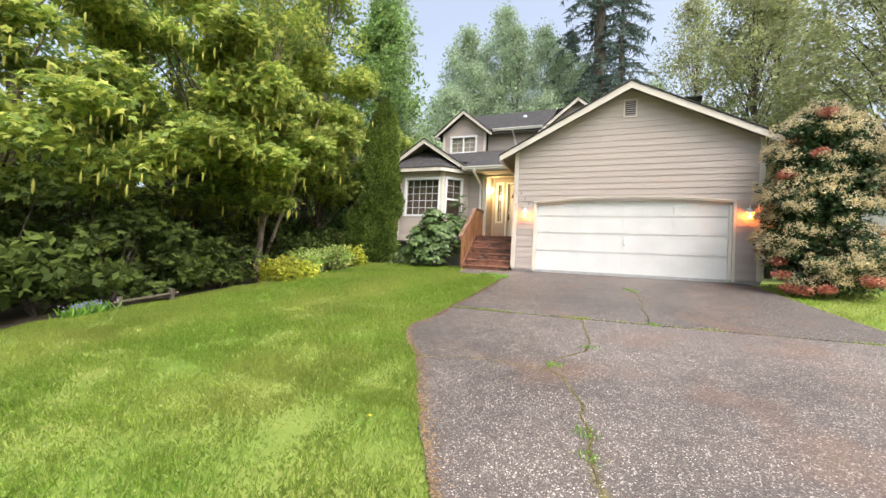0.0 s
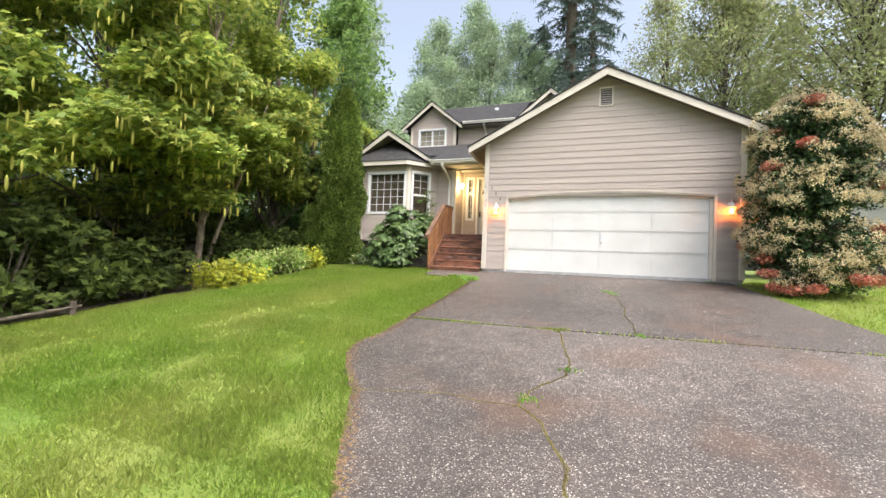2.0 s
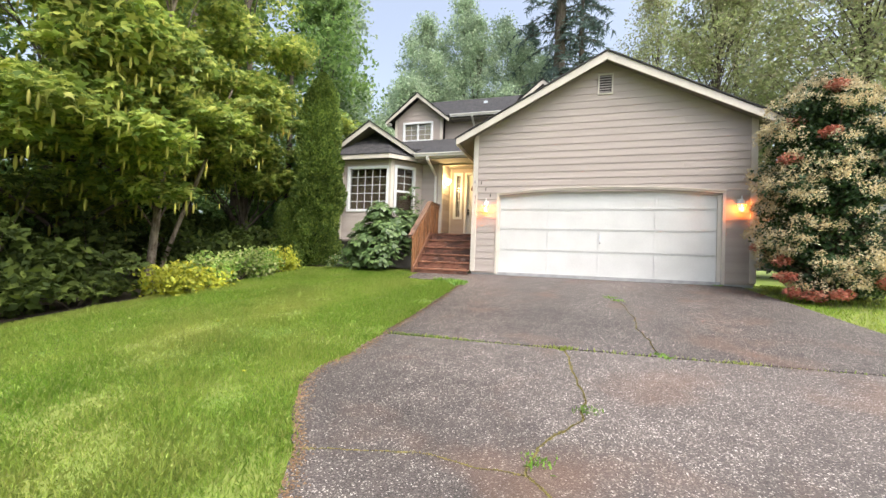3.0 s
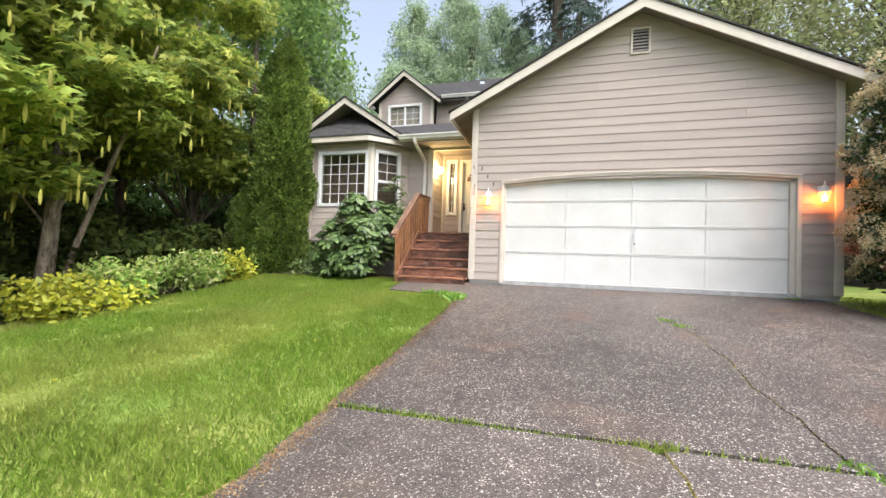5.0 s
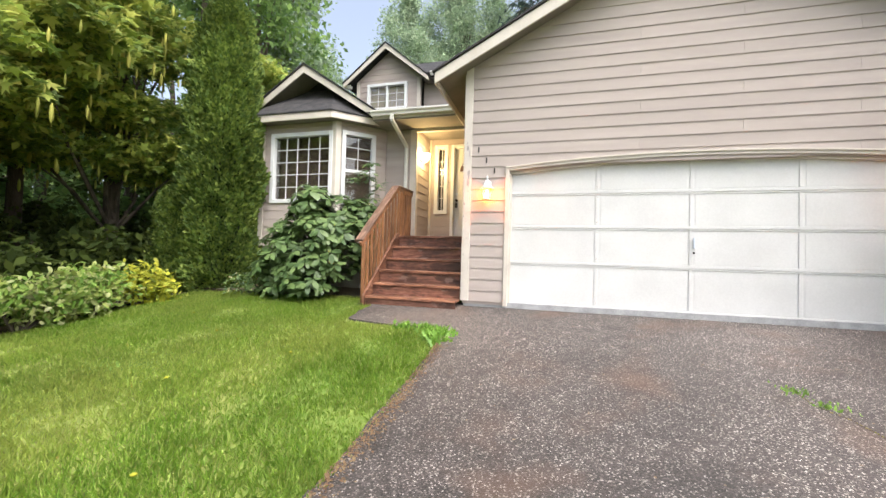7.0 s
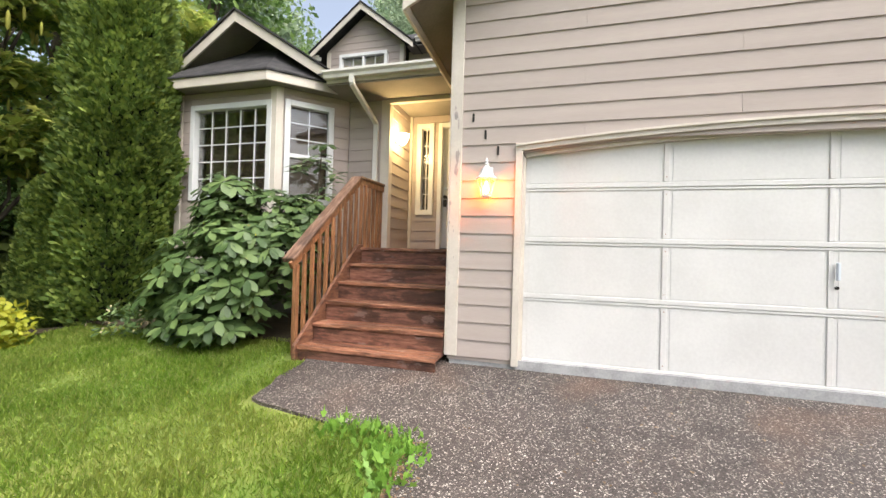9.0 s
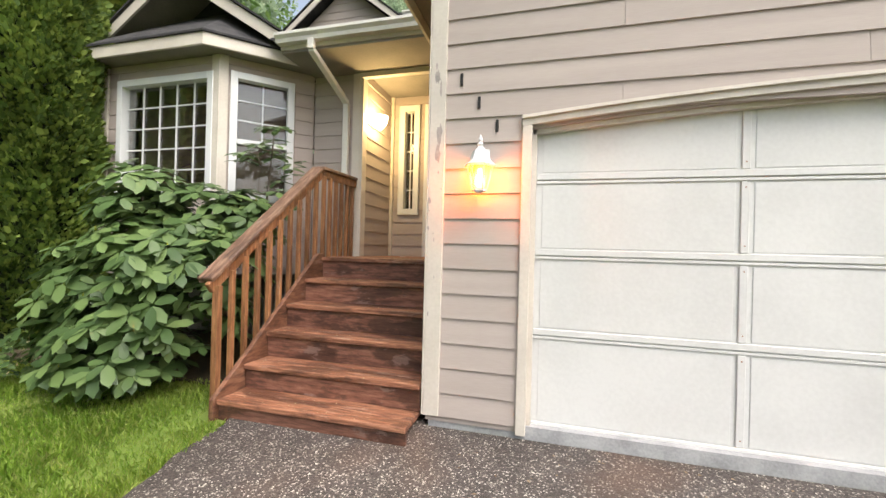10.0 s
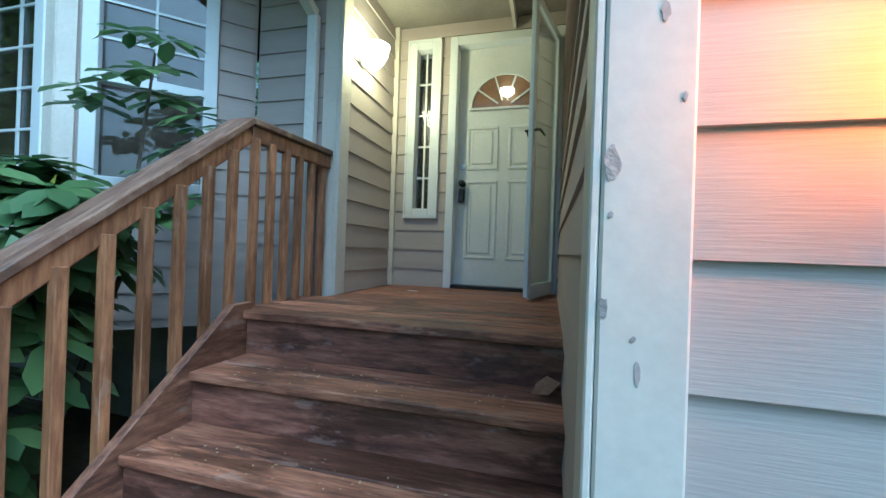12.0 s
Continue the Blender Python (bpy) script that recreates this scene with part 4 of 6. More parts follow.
dw = part("wall", prismed([(-4.83, DY, 4.6), (-2.70, DY, 4.6), (-2.70, DY, 6.16), (DCX, DY, 7.02), (-4.83, DY, 6.16)], (0, 0.12, 0)), SIDING, house, "lap-sided dormer front")


def dorm_span(z):
    half = (7.0 - z) / DP
    a, b = max(-4.73, DCX - half), min(-2.80, DCX + half)
    return [(a, -4.46), (-3.09, b)] if 5.14 < z < 6.02 else ([(a, b)] if b > a else [])


siding(dw, (0, DY, 0), (1, 0, 0), (0, -1, 0), 4.9, 6.95, dorm_span)
for x0 in (-4.84, -2.80):
    part("corner_board", boxed(x0, x0 + 0.105, DY - 0.03, DY - 0.001, 4.8, 6.13, bevel=0.003), TRIM, house)
window(-4.42, -3.13, 5.18, 5.98, DY - 0.06, 2, 3, "v", label="white sliding dormer window with grilles")
for s in (-1, 1):
    ex, ez = DCX + s * 1.40, DAZ - DP * 1.40
    part("rake_board", prismed([(DCX, DYR, DAZ - 0.003), (ex, DYR, ez - 0.006), (ex, DYR, ez - 0.14), (DCX, DYR, DAZ - 0.17)], (0, 0.03, 0), 0.003), TRIM, house)
    part("roof", prismed([(DCX, DYR - 0.03, DAZ + 0.035), (ex + 0.03 * s, DYR - 0.03, ez + 0.015), (ex + 0.03 * s, DYR - 0.03, ez - 0.006), (DCX, DYR - 0.03, DAZ)], (0, 3.2, 0)), SHINGLE, house, "dark shingle dormer roof")
part("wall", boxed(-4.83, -4.71, DY + 0.12, 12.0, 3.5, 6.1), SIDING, house)
part("dormer_gutter", gutter_run(-5.17, -4.95, DYR + 0.2, 5.98), GUTTER, house)
part("wall", boxed(-2.70, 6.2, DY + 0.35, DY + 0.47, 3.5, 6.1), SIDING, house, "shaded upper storey wall")
MZ, MY = 6.2, 5.35
part("roof", prismed([(-2.55, MY, MZ), (0.1, MY, MZ), (0.1, 8.2, 7.95), (-4.9, 8.2, 7.95), (-4.9, 6.9, 7.152), (-3.76, 6.9, 7.152)], (0, 0.01, 0.03)), SHINGLE, house, "dark grey shingle main roof")
part("roof", prismed([(-4.9, 8.2, 7.95), (6.3, 8.2, 7.95), (6.3, 12.3, 5.9), (-4.9, 12.3, 5.9)], (0, 0.01, 0.03)), SHINGLE, house, "dark grey shingle main roof")
part("soffit", boxed(-2.6, 0.1, MY + 0.02, DY + 0.36, 6.03, 6.06), SOFFIT, house)
part("gutter", gutter_run(-2.36, -0.10, MY - 0.001, 6.2), GUTTER, house, "cream metal gutter")
part("downspout", spout([(-1.45, MY - 0.06, 6.1), (-1.42, DY + 0.3, 5.8), (-1.3, DY + 0.3, 5.3)]), GUTTER, house)
part("roof_vent", boxed(-1.36, -1.2, 7.05, 7.2, 7.2, 7.38, bevel=0.01), ALU, house)
# second gable over the garage wing
G2X, G2Z, G2P, G2Y = 1.30, 7.34, 0.83, 5.38
g2w = part("wall", prismed([(-0.02, G2Y + 0.3, 4.4), (2.62, G2Y + 0.3, 4.4), (2.62, G2Y + 0.3, 6.2), (G2X, G2Y + 0.3, 7.25), (-0.02, G2Y + 0.3, 6.2)], (0, 0.1, 0)), SIDING, house, "lap-sided gable above the garage roof")
siding(g2w, (0, G2Y + 0.3, 0), (1, 0, 0), (0, -1, 0), 5.0, 7.2, lambda z: [(max(-0.02, G2X - (7.2 - z) / G2P), min(2.62, G2X + (7.2 - z) / G2P))])
for s in (-1, 1):
    ex, ez = G2X + s * 1.62, G2Z - G2P * 1.62
    part("rake_board", prismed([(G2X, G2Y, G2Z - 0.003), (ex, G2Y, ez - 0.006), (ex, G2Y, ez - 0.14), (G2X, G2Y, G2Z - 0.17)], (0, 0.03, 0), 0.003), TRIM, house)
    part("roof", prismed([(G2X, G2Y - 0.03, G2Z + 0.035), (ex + 0.03 * s, G2Y - 0.03, ez + 0.015), (ex + 0.03 * s, G2Y - 0.03, ez - 0.006), (G2X, G2Y - 0.03, G2Z)], (0, 3.0, 0)), SHINGLE, house, "dark shingle gable roof")

# ---- lamps ----
def wall_lantern(x, z, name_label):
    """A white six-sided coach lantern on a bracket; z is the lower tip of its glass."""
    y = -0.135
    ln = thing("wall_lantern", (x, 0.0, z), name_label, "wall lamp", "lanterns beside the garage door")
    part("back_plate", boxed(x - 0.045, x + 0.045, -0.03, -0.0175, z + 0.10, z + 0.30, bevel=0.006), VINYL, ln)
    bm = bmesh.new()
    tube(bm, [(x, -0.03, z + 0.25), (x, -0.07, z + 0.285), (x, -0.11, z + 0.285), (x, y, z + 0.26)], [0.011] * 4, 8)
    part("arm", bm, VINYL, ln)
    part("roof_cap", lathe(bmesh.new(), (x, y, z), [(0.098, 0.165), (0.1, 0.172), (0.07, 0.20), (0.058, 0.235), (0.05, 0.262), (0.03, 0.275), (0.018, 0.29)], 6), VINYL, ln, "white metal lantern roof")
    part("finial", lathe(bmesh.new(), (x, y, z), [(0.012, 0.29), (0.022, 0.305), (0.012, 0.32), (0.016, 0.335), (0.009, 0.352), (0.002, 0.37)], 10), VINYL, ln)
    gl = part("glass", lathe(bmesh.new(), (x, y, z), [(0.043, 0.018), (0.079, 0.16)], 6), LANTERN_GLASS, ln, "amber-lit lantern glass")
    gl.visible_shadow = False
    part("bulb", lathe(bmesh.new(), (x, y, z), [(0.012, 0.15), (0.014, 0.12), (0.03, 0.085), (0.03, 0.06), (0.018, 0.036), (0.004, 0.028)], 12), BULB, ln, "white-hot light bulb").visible_shadow = False
    for k in range(6):
        a = k * math.pi / 3
        part("glazing_bar", bar(bmesh.new(), (x + 0.047 * math.cos(a), y + 0.047 * math.sin(a), z + 0.016), (x + 0.083 * math.cos(a), y + 0.083 * math.sin(a), z + 0.164), 0.008, 0.008), VINYL, ln)
    part("base_ring", lathe(bmesh.new(), (x, y, z), [(0.02, -0.006), (0.05, 0.004), (0.05, 0.017)], 6), VINYL, ln)
    bulb = bpy.data.lights.new("lantern_bulb", "POINT")
    bulb.energy, bulb.color, bulb.shadow_soft_size = 8.5, (1.0, 0.16, 0.0), 0.03
    new("lantern_bulb", bulb).location = (x, y, z + 0.09)


wall_lantern(0.377, 1.518, "white metal coach lantern with glowing amber glass")
wall_lantern(5.965, 1.53, "white metal coach lantern, lit, beside the flowering shrub")
sx, sy, sz = PX + 0.10, 2.12, 2.76
sconce = thing("porch_sconce", (PX, sy, sz), "glowing frosted glass sconce on the porch wall", "wall lamp")
part("back_plate", lathe(bmesh.new(), (0, 0, 0), [(0.06, 0), (0.055, 0.015), (0.02, 0.02)], 14), TRIM, sconce).matrix_local = Matrix.Translation((PX + 0.018 - PX, 0, 0)) @ pose(0, 0, 0, 0, 90, 0)
part("arm", tube(bmesh.new(), [(PX + 0.02, sy, sz), (PX + 0.06, sy, sz - 0.03), (sx, sy, sz - 0.05)], [0.01] * 3, 8), TRIM, sconce)
shade = part("shade", lathe(bmesh.new(), (sx + 0.02, sy, sz - 0.06), [(0.02, -0.02), (0.06, 0.02), (0.092, 0.08), (0.105, 0.15)], 14), GLOW_W, sconce, "frosted glass shade")
shade.visible_shadow = False
pl = bpy.data.lights.new("porch_bulb", "POINT")
pl.energy, pl.color, pl.shadow_soft_size = 31, (1.0, 0.66, 0.25), 0.08
new("porch_bulb", pl).location = (sx + 0.03, sy, sz + 0.03)

# house number as plain bars
for k, (x, z) in enumerate(((0.216, 2.303), (0.339, 2.136), (0.464, 1.974))):
    nb = thing("house_number", (x, -0.017, z), "small dark metal bar on the siding", "house number", "bars on the siding")
    part("bar", boxed(x - 0.010, x + 0.010, -0.023, -0.0125, z - 0.042, z + 0.042, bevel=0.003), IRON, nb)

# ---- front steps ----
steps = thing("front_steps", (-0.75, 0.4, -0.1), "worn brown-stained wooden front steps and landing", "steps")
NOSE = [(-0.307, 0.019), (-0.05, 0.205), (0.20, 0.412), (0.45, 0.617), (0.72, 0.826)]
SX0, SX1 = -1.47, -0.022
for k, (y, z) in enumerate(NOSE):
    nxt = NOSE[k + 1][0] if k < 4 else 1.035
    ym = y + (nxt - y) * 0.5
    SX1 = -0.022 if k < 2 else 0.006
    for y0, y1 in ((y, ym - 0.003), (ym + 0.003, nxt + 0.03)):
        part("tread_board", boxed(SX0, SX1, y0, y1, z - 0.038, z, bevel=0.005), DECK, steps)
    below = NOSE[k - 1][1] if k else -0.16
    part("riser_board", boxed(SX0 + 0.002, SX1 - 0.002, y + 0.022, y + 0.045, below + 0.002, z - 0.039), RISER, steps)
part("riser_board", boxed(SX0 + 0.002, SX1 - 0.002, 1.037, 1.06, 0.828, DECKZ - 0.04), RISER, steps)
y = 1.015
while y < BY - 0.08:
    part("deck_board", boxed(-1.60 if y < PY - 0.15 else PX + 0.03, 0.008, y, y + 0.134, DECKZ - 0.038, DECKZ, bevel=0.004), DECK, steps)
    y += 0.14
for x0, x1 in ((SX0 - 0.045, SX0 - 0.003),):
    part("stringer", prismed([(x0, -0.33, -0.14), (x0, -0.33, 0.02), (x0, 0.96, 1.07), (x0, 1.08, 1.07), (x0, 1.08, 0.55), (x0, 0.1, -0.14)], (x1 - x0, 0, 0), 0.004), STRINGER, steps, "sloping side board")
part("fascia_board", boxed(-1.62, -1.595, 1.0, PY - 0.04, DECKZ - 0.2, DECKZ - 0.04), DECK, steps)
# added near-black sheet stands in for the shade under the landing
part("under_deck_shade", boxed(-1.59, -1.57, 1.06, PY - 0.04, -0.1, DECKZ - 0.2), DARK, steps)

rail = thing("stair_railing", (-1.6, -0.2, -0.1), "stained wooden stair railing with square balusters", "railing")
RX = -1.575
A, B, C = Vector((RX - 0.03, -0.30, 0.875)), Vector((RX - 0.03, 1.12, 1.985)), Vector((RX + 0.01, PY - 0.035, 1.985))
sl = (B.z - A.z) / (B.y - A.y)
for dz, dx, w, h, m_ in ((0.0, 0.0, 0.14, 0.036, CAPWOOD), (-0.063, 0.035, 0.04, 0.085, RAILWOOD)):
    bm = bmesh.new()
    bar(bm, A + Vector((dx, 0, dz)), B + Vector((dx, 0, dz)), w, h, (0, 0, 1), 0.006)
    part("handrail" if dz == 0 else "sub_rail", bm, m_, rail, "weathered flat cap rail" if dz == 0 else "")
    bm = bmesh.new()
    bar(bm, B + Vector((dx, 0.01, dz)), C + Vector((dx, 0, dz)), w, h, (0, 0, 1), 0.006)
    part("handrail" if dz == 0 else "sub_rail", bm, m_, rail)
bm = bmesh.new()
bar(bm, A + Vector((-0.045, 0.01, -0.02)), B + Vector((-0.045, 0, -0.02)), 0.05, 0.02, (0, 0, 1), 0.004)
part("rail_edge", bm, CAPWOOD, rail)


def baluster(y, z0, z1, w=0.038):
    bm = bmesh.new()
    bar(bm, (RX + 0.03, y, z0), (RX + 0.03, y, z1), w, w, (0, 1, 0), 0.003)
    part("baluster", bm, RAILWOOD, rail)


for k in range(10):
    y = -0.245 + k * 0.138
    base = -0.10 if k == 0 else max(-0.1, 0.02 + (y + 0.33) * 0.814 - 0.32)
    baluster(y, base, A.z + (y - A.y) * sl - 0.085, 0.05 if k == 0 else 0.038)
for k in range(6):
    baluster(1.14 + k * 0.125, DECKZ - 0.18, 1.90)


# ---- leaves and plants ----
rng = np.random.default_rng(7)


def frames_(n, up, spread):
    """n turns whose third axis leans from up by spread."""
    nz = np.asarray(up, float) + rng.normal(0, spread, (n, 3))
    nz /= np.linalg.norm(nz, axis=1, keepdims=True) + 1e-9
    r = rng.normal(0, 1, (n, 3))
    ax = np.cross(nz, r)
    ax /= np.linalg.norm(ax, axis=1, keepdims=True) + 1e-9
    return np.stack([ax, np.cross(nz, ax), nz], 2)


def spread_out(shape, flen, idx, pos, turns, size):
    """Many copies of one small shape in one mesh: corners and indices."""
    shape, k = np.asarray(shape, float), len(shape)
    co = np.einsum("nij,kj->nki", turns, shape) * np.asarray(size).reshape(-1, 1, 1) + pos[:, None, :]
    ii = (np.arange(len(pos)) * k)[:, None] + np.asarray(idx)[None, :]
    return co.reshape(-1, 3), flen, ii.ravel()


DIAMOND = ([(-0.5, 0, 0), (0, -0.28, 0.06), (0.55, 0, -0.05), (0, 0.28, 0.06)], 4, [0, 1, 2, 3])
OVAL = ([(0, 0, 0), (0.3, -0.2, 0.03), (0.75, -0.22, 0.0), (1.0, 0, -0.1), (0.75, 0.22, 0.0), (0.3, 0.2, 0.03), (0.35, 0, -0.02), (0.75, 0, -0.04)], 4,
        [0, 1, 6, 5, 1, 2, 7, 6, 6, 7, 4, 5, 7, 2, 3, 4])
PALM_A = [(-0.08, 0), (-0.05, 0.35), (-0.45, 0.28), (-0.22, 0.5), (-0.5, 0.75), (-0.16, 0.72), (0.0, 1.12), (0.16, 0.72), (0.5, 0.75), (0.22, 0.5), (0.45, 0.28), (0.05, 0.35), (0.08, 0)]
PALMATE = ([(x, y, -0.25 * x * x - 0.18 * y * y) for x, y in PALM_A] + [(0, 0.5, 0.03)], 3, [i for k in range(12) for i in (13, k + 1, k)])
NEEDLE = ([(0, -0.09, 0), (1, 0, -0.12), (0, 0.09, 0)], 3, [0, 1, 2])
FERN = ([(-0.03, 0, 0), (0.03, 0, 0), (0.16, 0.04, 0.32), (0.05, 0.06, 0.36), (0.2, 0.14, 0.62), (0.05, 0.16, 0.68), (0.0, 0.3, 1.0), (-0.05, 0.16, 0.68), (-0.2, 0.14, 0.62), (-0.05, 0.06, 0.36), (-0.16, 0.04, 0.32)], 11, list(range(11)))
BLADE = ([(-0.05, 0, 0), (0.05, 0, 0), (0.03, 0.12, 0.6), (0.0, 0.4, 1.0), (-0.03, 0.12, 0.6)], 5, [0, 1, 2, 3, 4])


def foliage(name, shape, pos, turns, size, material, parent, label=""):
    co, fl, ii = spread_out(*shape, pos, turns, size)
    return mesh_from(name, co, fl, ii, material, parent, label)


def in_balls(centres, radii, n, squash=0.7, hollow=0.35):
    """n points, spread over balls and nearer to their skins."""
    k = rng.integers(0, len(centres), n)
    d = rng.normal(0, 1, (n, 3))
    d /= np.linalg.norm(d, axis=1, keepdims=True)
    r = (hollow + (1 - hollow) * rng.random(n) ** 0.6) * radii[k]
    p = d * r[:, None]
    p[:, 2] *= squash
    return centres[k] + p, d


def crown_centres(base, z0, z1, rx, ry, n, top=0.35):
    """Places for clumps within a crown that narrows upward and inward."""
    t = rng.random(n)
    z = z0 + (z1 - z0) * t
    w = np.sin(np.clip(0.18 + t * 0.80, 0, 1) * math.pi) * (1 - top) + top * (1 - t)
    a, r = rng.random(n) * 2 * math.pi, np.sqrt(rng.random(n))
    return np.stack([base[0] + rx * w * r * np.cos(a), base[1] + ry * w * r * np.sin(a), z], 1)


def trunk_and_limbs(thing_, base, height, r0, centres, material, lean=(0, 0), limbs=14, seed=1):
    rd = random.Random(seed)
    path = [Vector((base[0] + lean[0] * t + 0.12 * rd.uniform(-1, 1) * t * 2, base[1] + lean[1] * t + 0.12 * rd.uniform(-1, 1) * t * 2, base[2] - 0.15 + height * t)) for t in (0, 0.12, 0.3, 0.5, 0.7, 0.9)]
    part("trunk", tube(bmesh.new(), path, [r0 * 1.35, r0, r0 * 0.85, r0 * 0.65, r0 * 0.42, r0 * 0.15], 9), material, thing_)
    bm = bmesh.new()
    order = rng.permutation(len(centres))[:limbs]
    for i in order:
        c = Vector(centres[i])
        t = min(0.85, max(0.18, (c.z - base[2] - 0.8) / height * 0.8))
        k = t * 5 / 0.9
        k0 = min(4, int(k))
        s = path[k0].lerp(path[k0 + 1], min(1, k - k0))
        m = s.lerp(c, 0.5) + Vector((rd.uniform(-0.2, 0.2), rd.uniform(-0.2, 0.2), 0.06 * (c - s).length))
        rr = max(0.012, r0 * 0.32 * (1 - t * 0.6))
        tube(bm, [s, m, c], [rr, rr * 0.6, rr * 0.2], 5)
    part("branching", bm, material, thing_)


def broadleaf(base, height, rx, ry, z0, clumps, clump_r, leaves, leaf, material, label, trunk_r=0.16, bark=None, lean=(0, 0), squash=0.6, name="tree", group="", extra=None, shape=DIAMOND, limbs=16, category="tree", up=(0, 0, 0.8), hollow=0.35):
    t = thing(name, base, label, category, group)
    c = crown_centres(base, base[2] + z0, base[2] + height, rx, ry, clumps)
    if extra is not None:
        c = np.concatenate([c, np.asarray(extra, float)])
    r = clump_r * rng.uniform(0.6, 1.25, len(c))
    trunk_and_limbs(t, base, height * 0.97, trunk_r, c, bark or BARK, lean, limbs)
    p, d = in_balls(c, r, leaves, squash, hollow)
    foliage("crown", shape, p, frames_(leaves, up, 0.75), leaf * rng.uniform(0.6, 1.3, leaves), material, t)
    return t, c, r


def at(x, y, dz=0.0):
    return (x, y, land_z(x, y) + dz)


# maples at the lawn's edge, with hanging flower racemes
def maple(base, height, rx, ry, z0, clumps, leaves, racemes, extra, label, trunk_r, lean=(0, 0), bark=None):
    t, c, r = broadleaf(base, height, rx, ry, z0, clumps, 0.75, int(leaves * 0.55), 0.15, L_MAPLE, label, trunk_r, bark, lean, 0.5, "maple_tree", "maples at the edge of the lawn", extra, limbs=26)
    n = int(leaves * 0.45)
    low = c[c[:, 2] < base[2] + 7.0]
    lr = 0.8 * np.ones(len(low))
    p, d = in_balls(low, lr, n, 0.35, 0.2)
    foliage("leaf_sprays", PALMATE, p, frames_(n, (0, -0.25, 0.9), 0.42), 0.185 * rng.uniform(0.7, 1.35, n), L_MAPLE, t, "broad lobed spring leaves")
    k = rng.integers(0, len(low), racemes)
    p = low[k] + rng.normal(0, 0.5, (racemes, 3)) * (1, 1, 0.3) - (0, 0, 0.2)
    hang = np.tile(np.eye(3), (racemes, 1, 1))
    prof = [(0.004, 0.0), (0.02, -0.2), (0.026, -0.5), (0.022, -0.8), (0.004, -1.0)]
    sh = [(rr * 4.2 * math.cos(q * math.pi * 2 / 5), rr * 4.2 * math.sin(q * math.pi * 2 / 5), z) for rr, z in prof for q in range(5)]
    ix = [i for a in range(4) for q in range(5) for i in (a * 5 + q, a * 5 + (q + 1) % 5, a * 5 + 5 + (q + 1) % 5, a * 5 + 5 + q)]
    foliage("raceme_bloom", (sh, 4, ix), p, hang, 0.2 * rng.uniform(0.6, 1.3, racemes), L_RACEME, t, "hanging yellow-green flower racemes")["kind"] = "stuff"


E1 = [(-4.6 - 1.5 * a, -5.2 - 2.2 * b, 1.6 + 1.4 * c_) for a, b, c_ in ((0, 0, 0.5), (0.4, 0.2, 0.9), (0.2, 0.6, 0.6), (0.6, 0.8, 0.3), (0.9, 0.5, 0.7), (0.7, 0.1, 0.4), (0.3, 0.35, 1.3), (1.1, 0.9, 1.0), (0.1, 0.25, 1.5), (0.8, 1.1, 0.0), (0.5, 0.4, 2.0), (0.0, 0.5, 2.2))]
maple(at(-8.2, -4.3), 13, 4.6, 4.6, 2.0, 90, 42000, 950, E1, "tall maple with lobed leaves and hanging racemes", 0.17)
E2 = [(-6.5, -8.2, 1.2), (-6.0, -9.0, 1.8), (-7.0, -9.6, 2.4), (-5.6, -8.4, 2.6), (-6.2, -7.6, 3.4), (-7.5, -10.5, 1.4), (-6.4, -9.8, 3.3), (-7.2, -8.6, 4.2)]
maple(at(-10.5, -7.5), 12, 4.6, 4.2, 1.6, 70, 30000, 420, E2, "spreading maple with pale racemes at the wood's edge", 0.2)
maple(at(-6.6, -3.6), 9.5, 2.3, 2.3, 3.2, 34, 15000, 140, [(-5.2, -3.2, 3.2), (-5.0, -2.2, 3.8), (-5.5, -1.6, 4.6)], "slender leaning maple with mottled pale bark", 0.085, (0.5, 0.3), PALEBARK)
maple(at(-7.8, 0.3), 12.5, 3.4, 3.4, 2.6, 70, 32000, 420, [(-5.6, -2.2, 3.3), (-5.9, -1.2, 4.0), (-5.4, -3.0, 2.7), (-6.2, -0.4, 4.8), (-6.3, -1.7, 5.9), (-6.0, -2.8, 4.6), (-6.6, -0.8, 3.2), (-5.9, -0.2, 6.2), (-6.4, 0.9, 7.2), (-5.8, -3.6, 3.6)], "leafy maple with racemes beside the cedar", 0.15)
pale = thing("sapling", at(-6.9, -3.3), "thin leaning pale-barked stem in the wood", "tree")
part("trunk", tube(bmesh.new(), [(-6.9, -3.3, -0.9), (-6.5, -3.0, 0.9), (-5.9, -2.8, 2.6), (-5.5, -2.6, 4.2)], [0.055, 0.05, 0.04, 0.02], 8), PALEBARK, pale)
part("trunk", tube(bmesh.new(), [(-6.9, -3.3, -0.9), (-7.1, -3.1, 1.2), (-7.2, -2.8, 3.4), (-7.0, -2.5, 5.2)], [0.06, 0.055, 0.045, 0.02], 8), PALEBARK, pale)

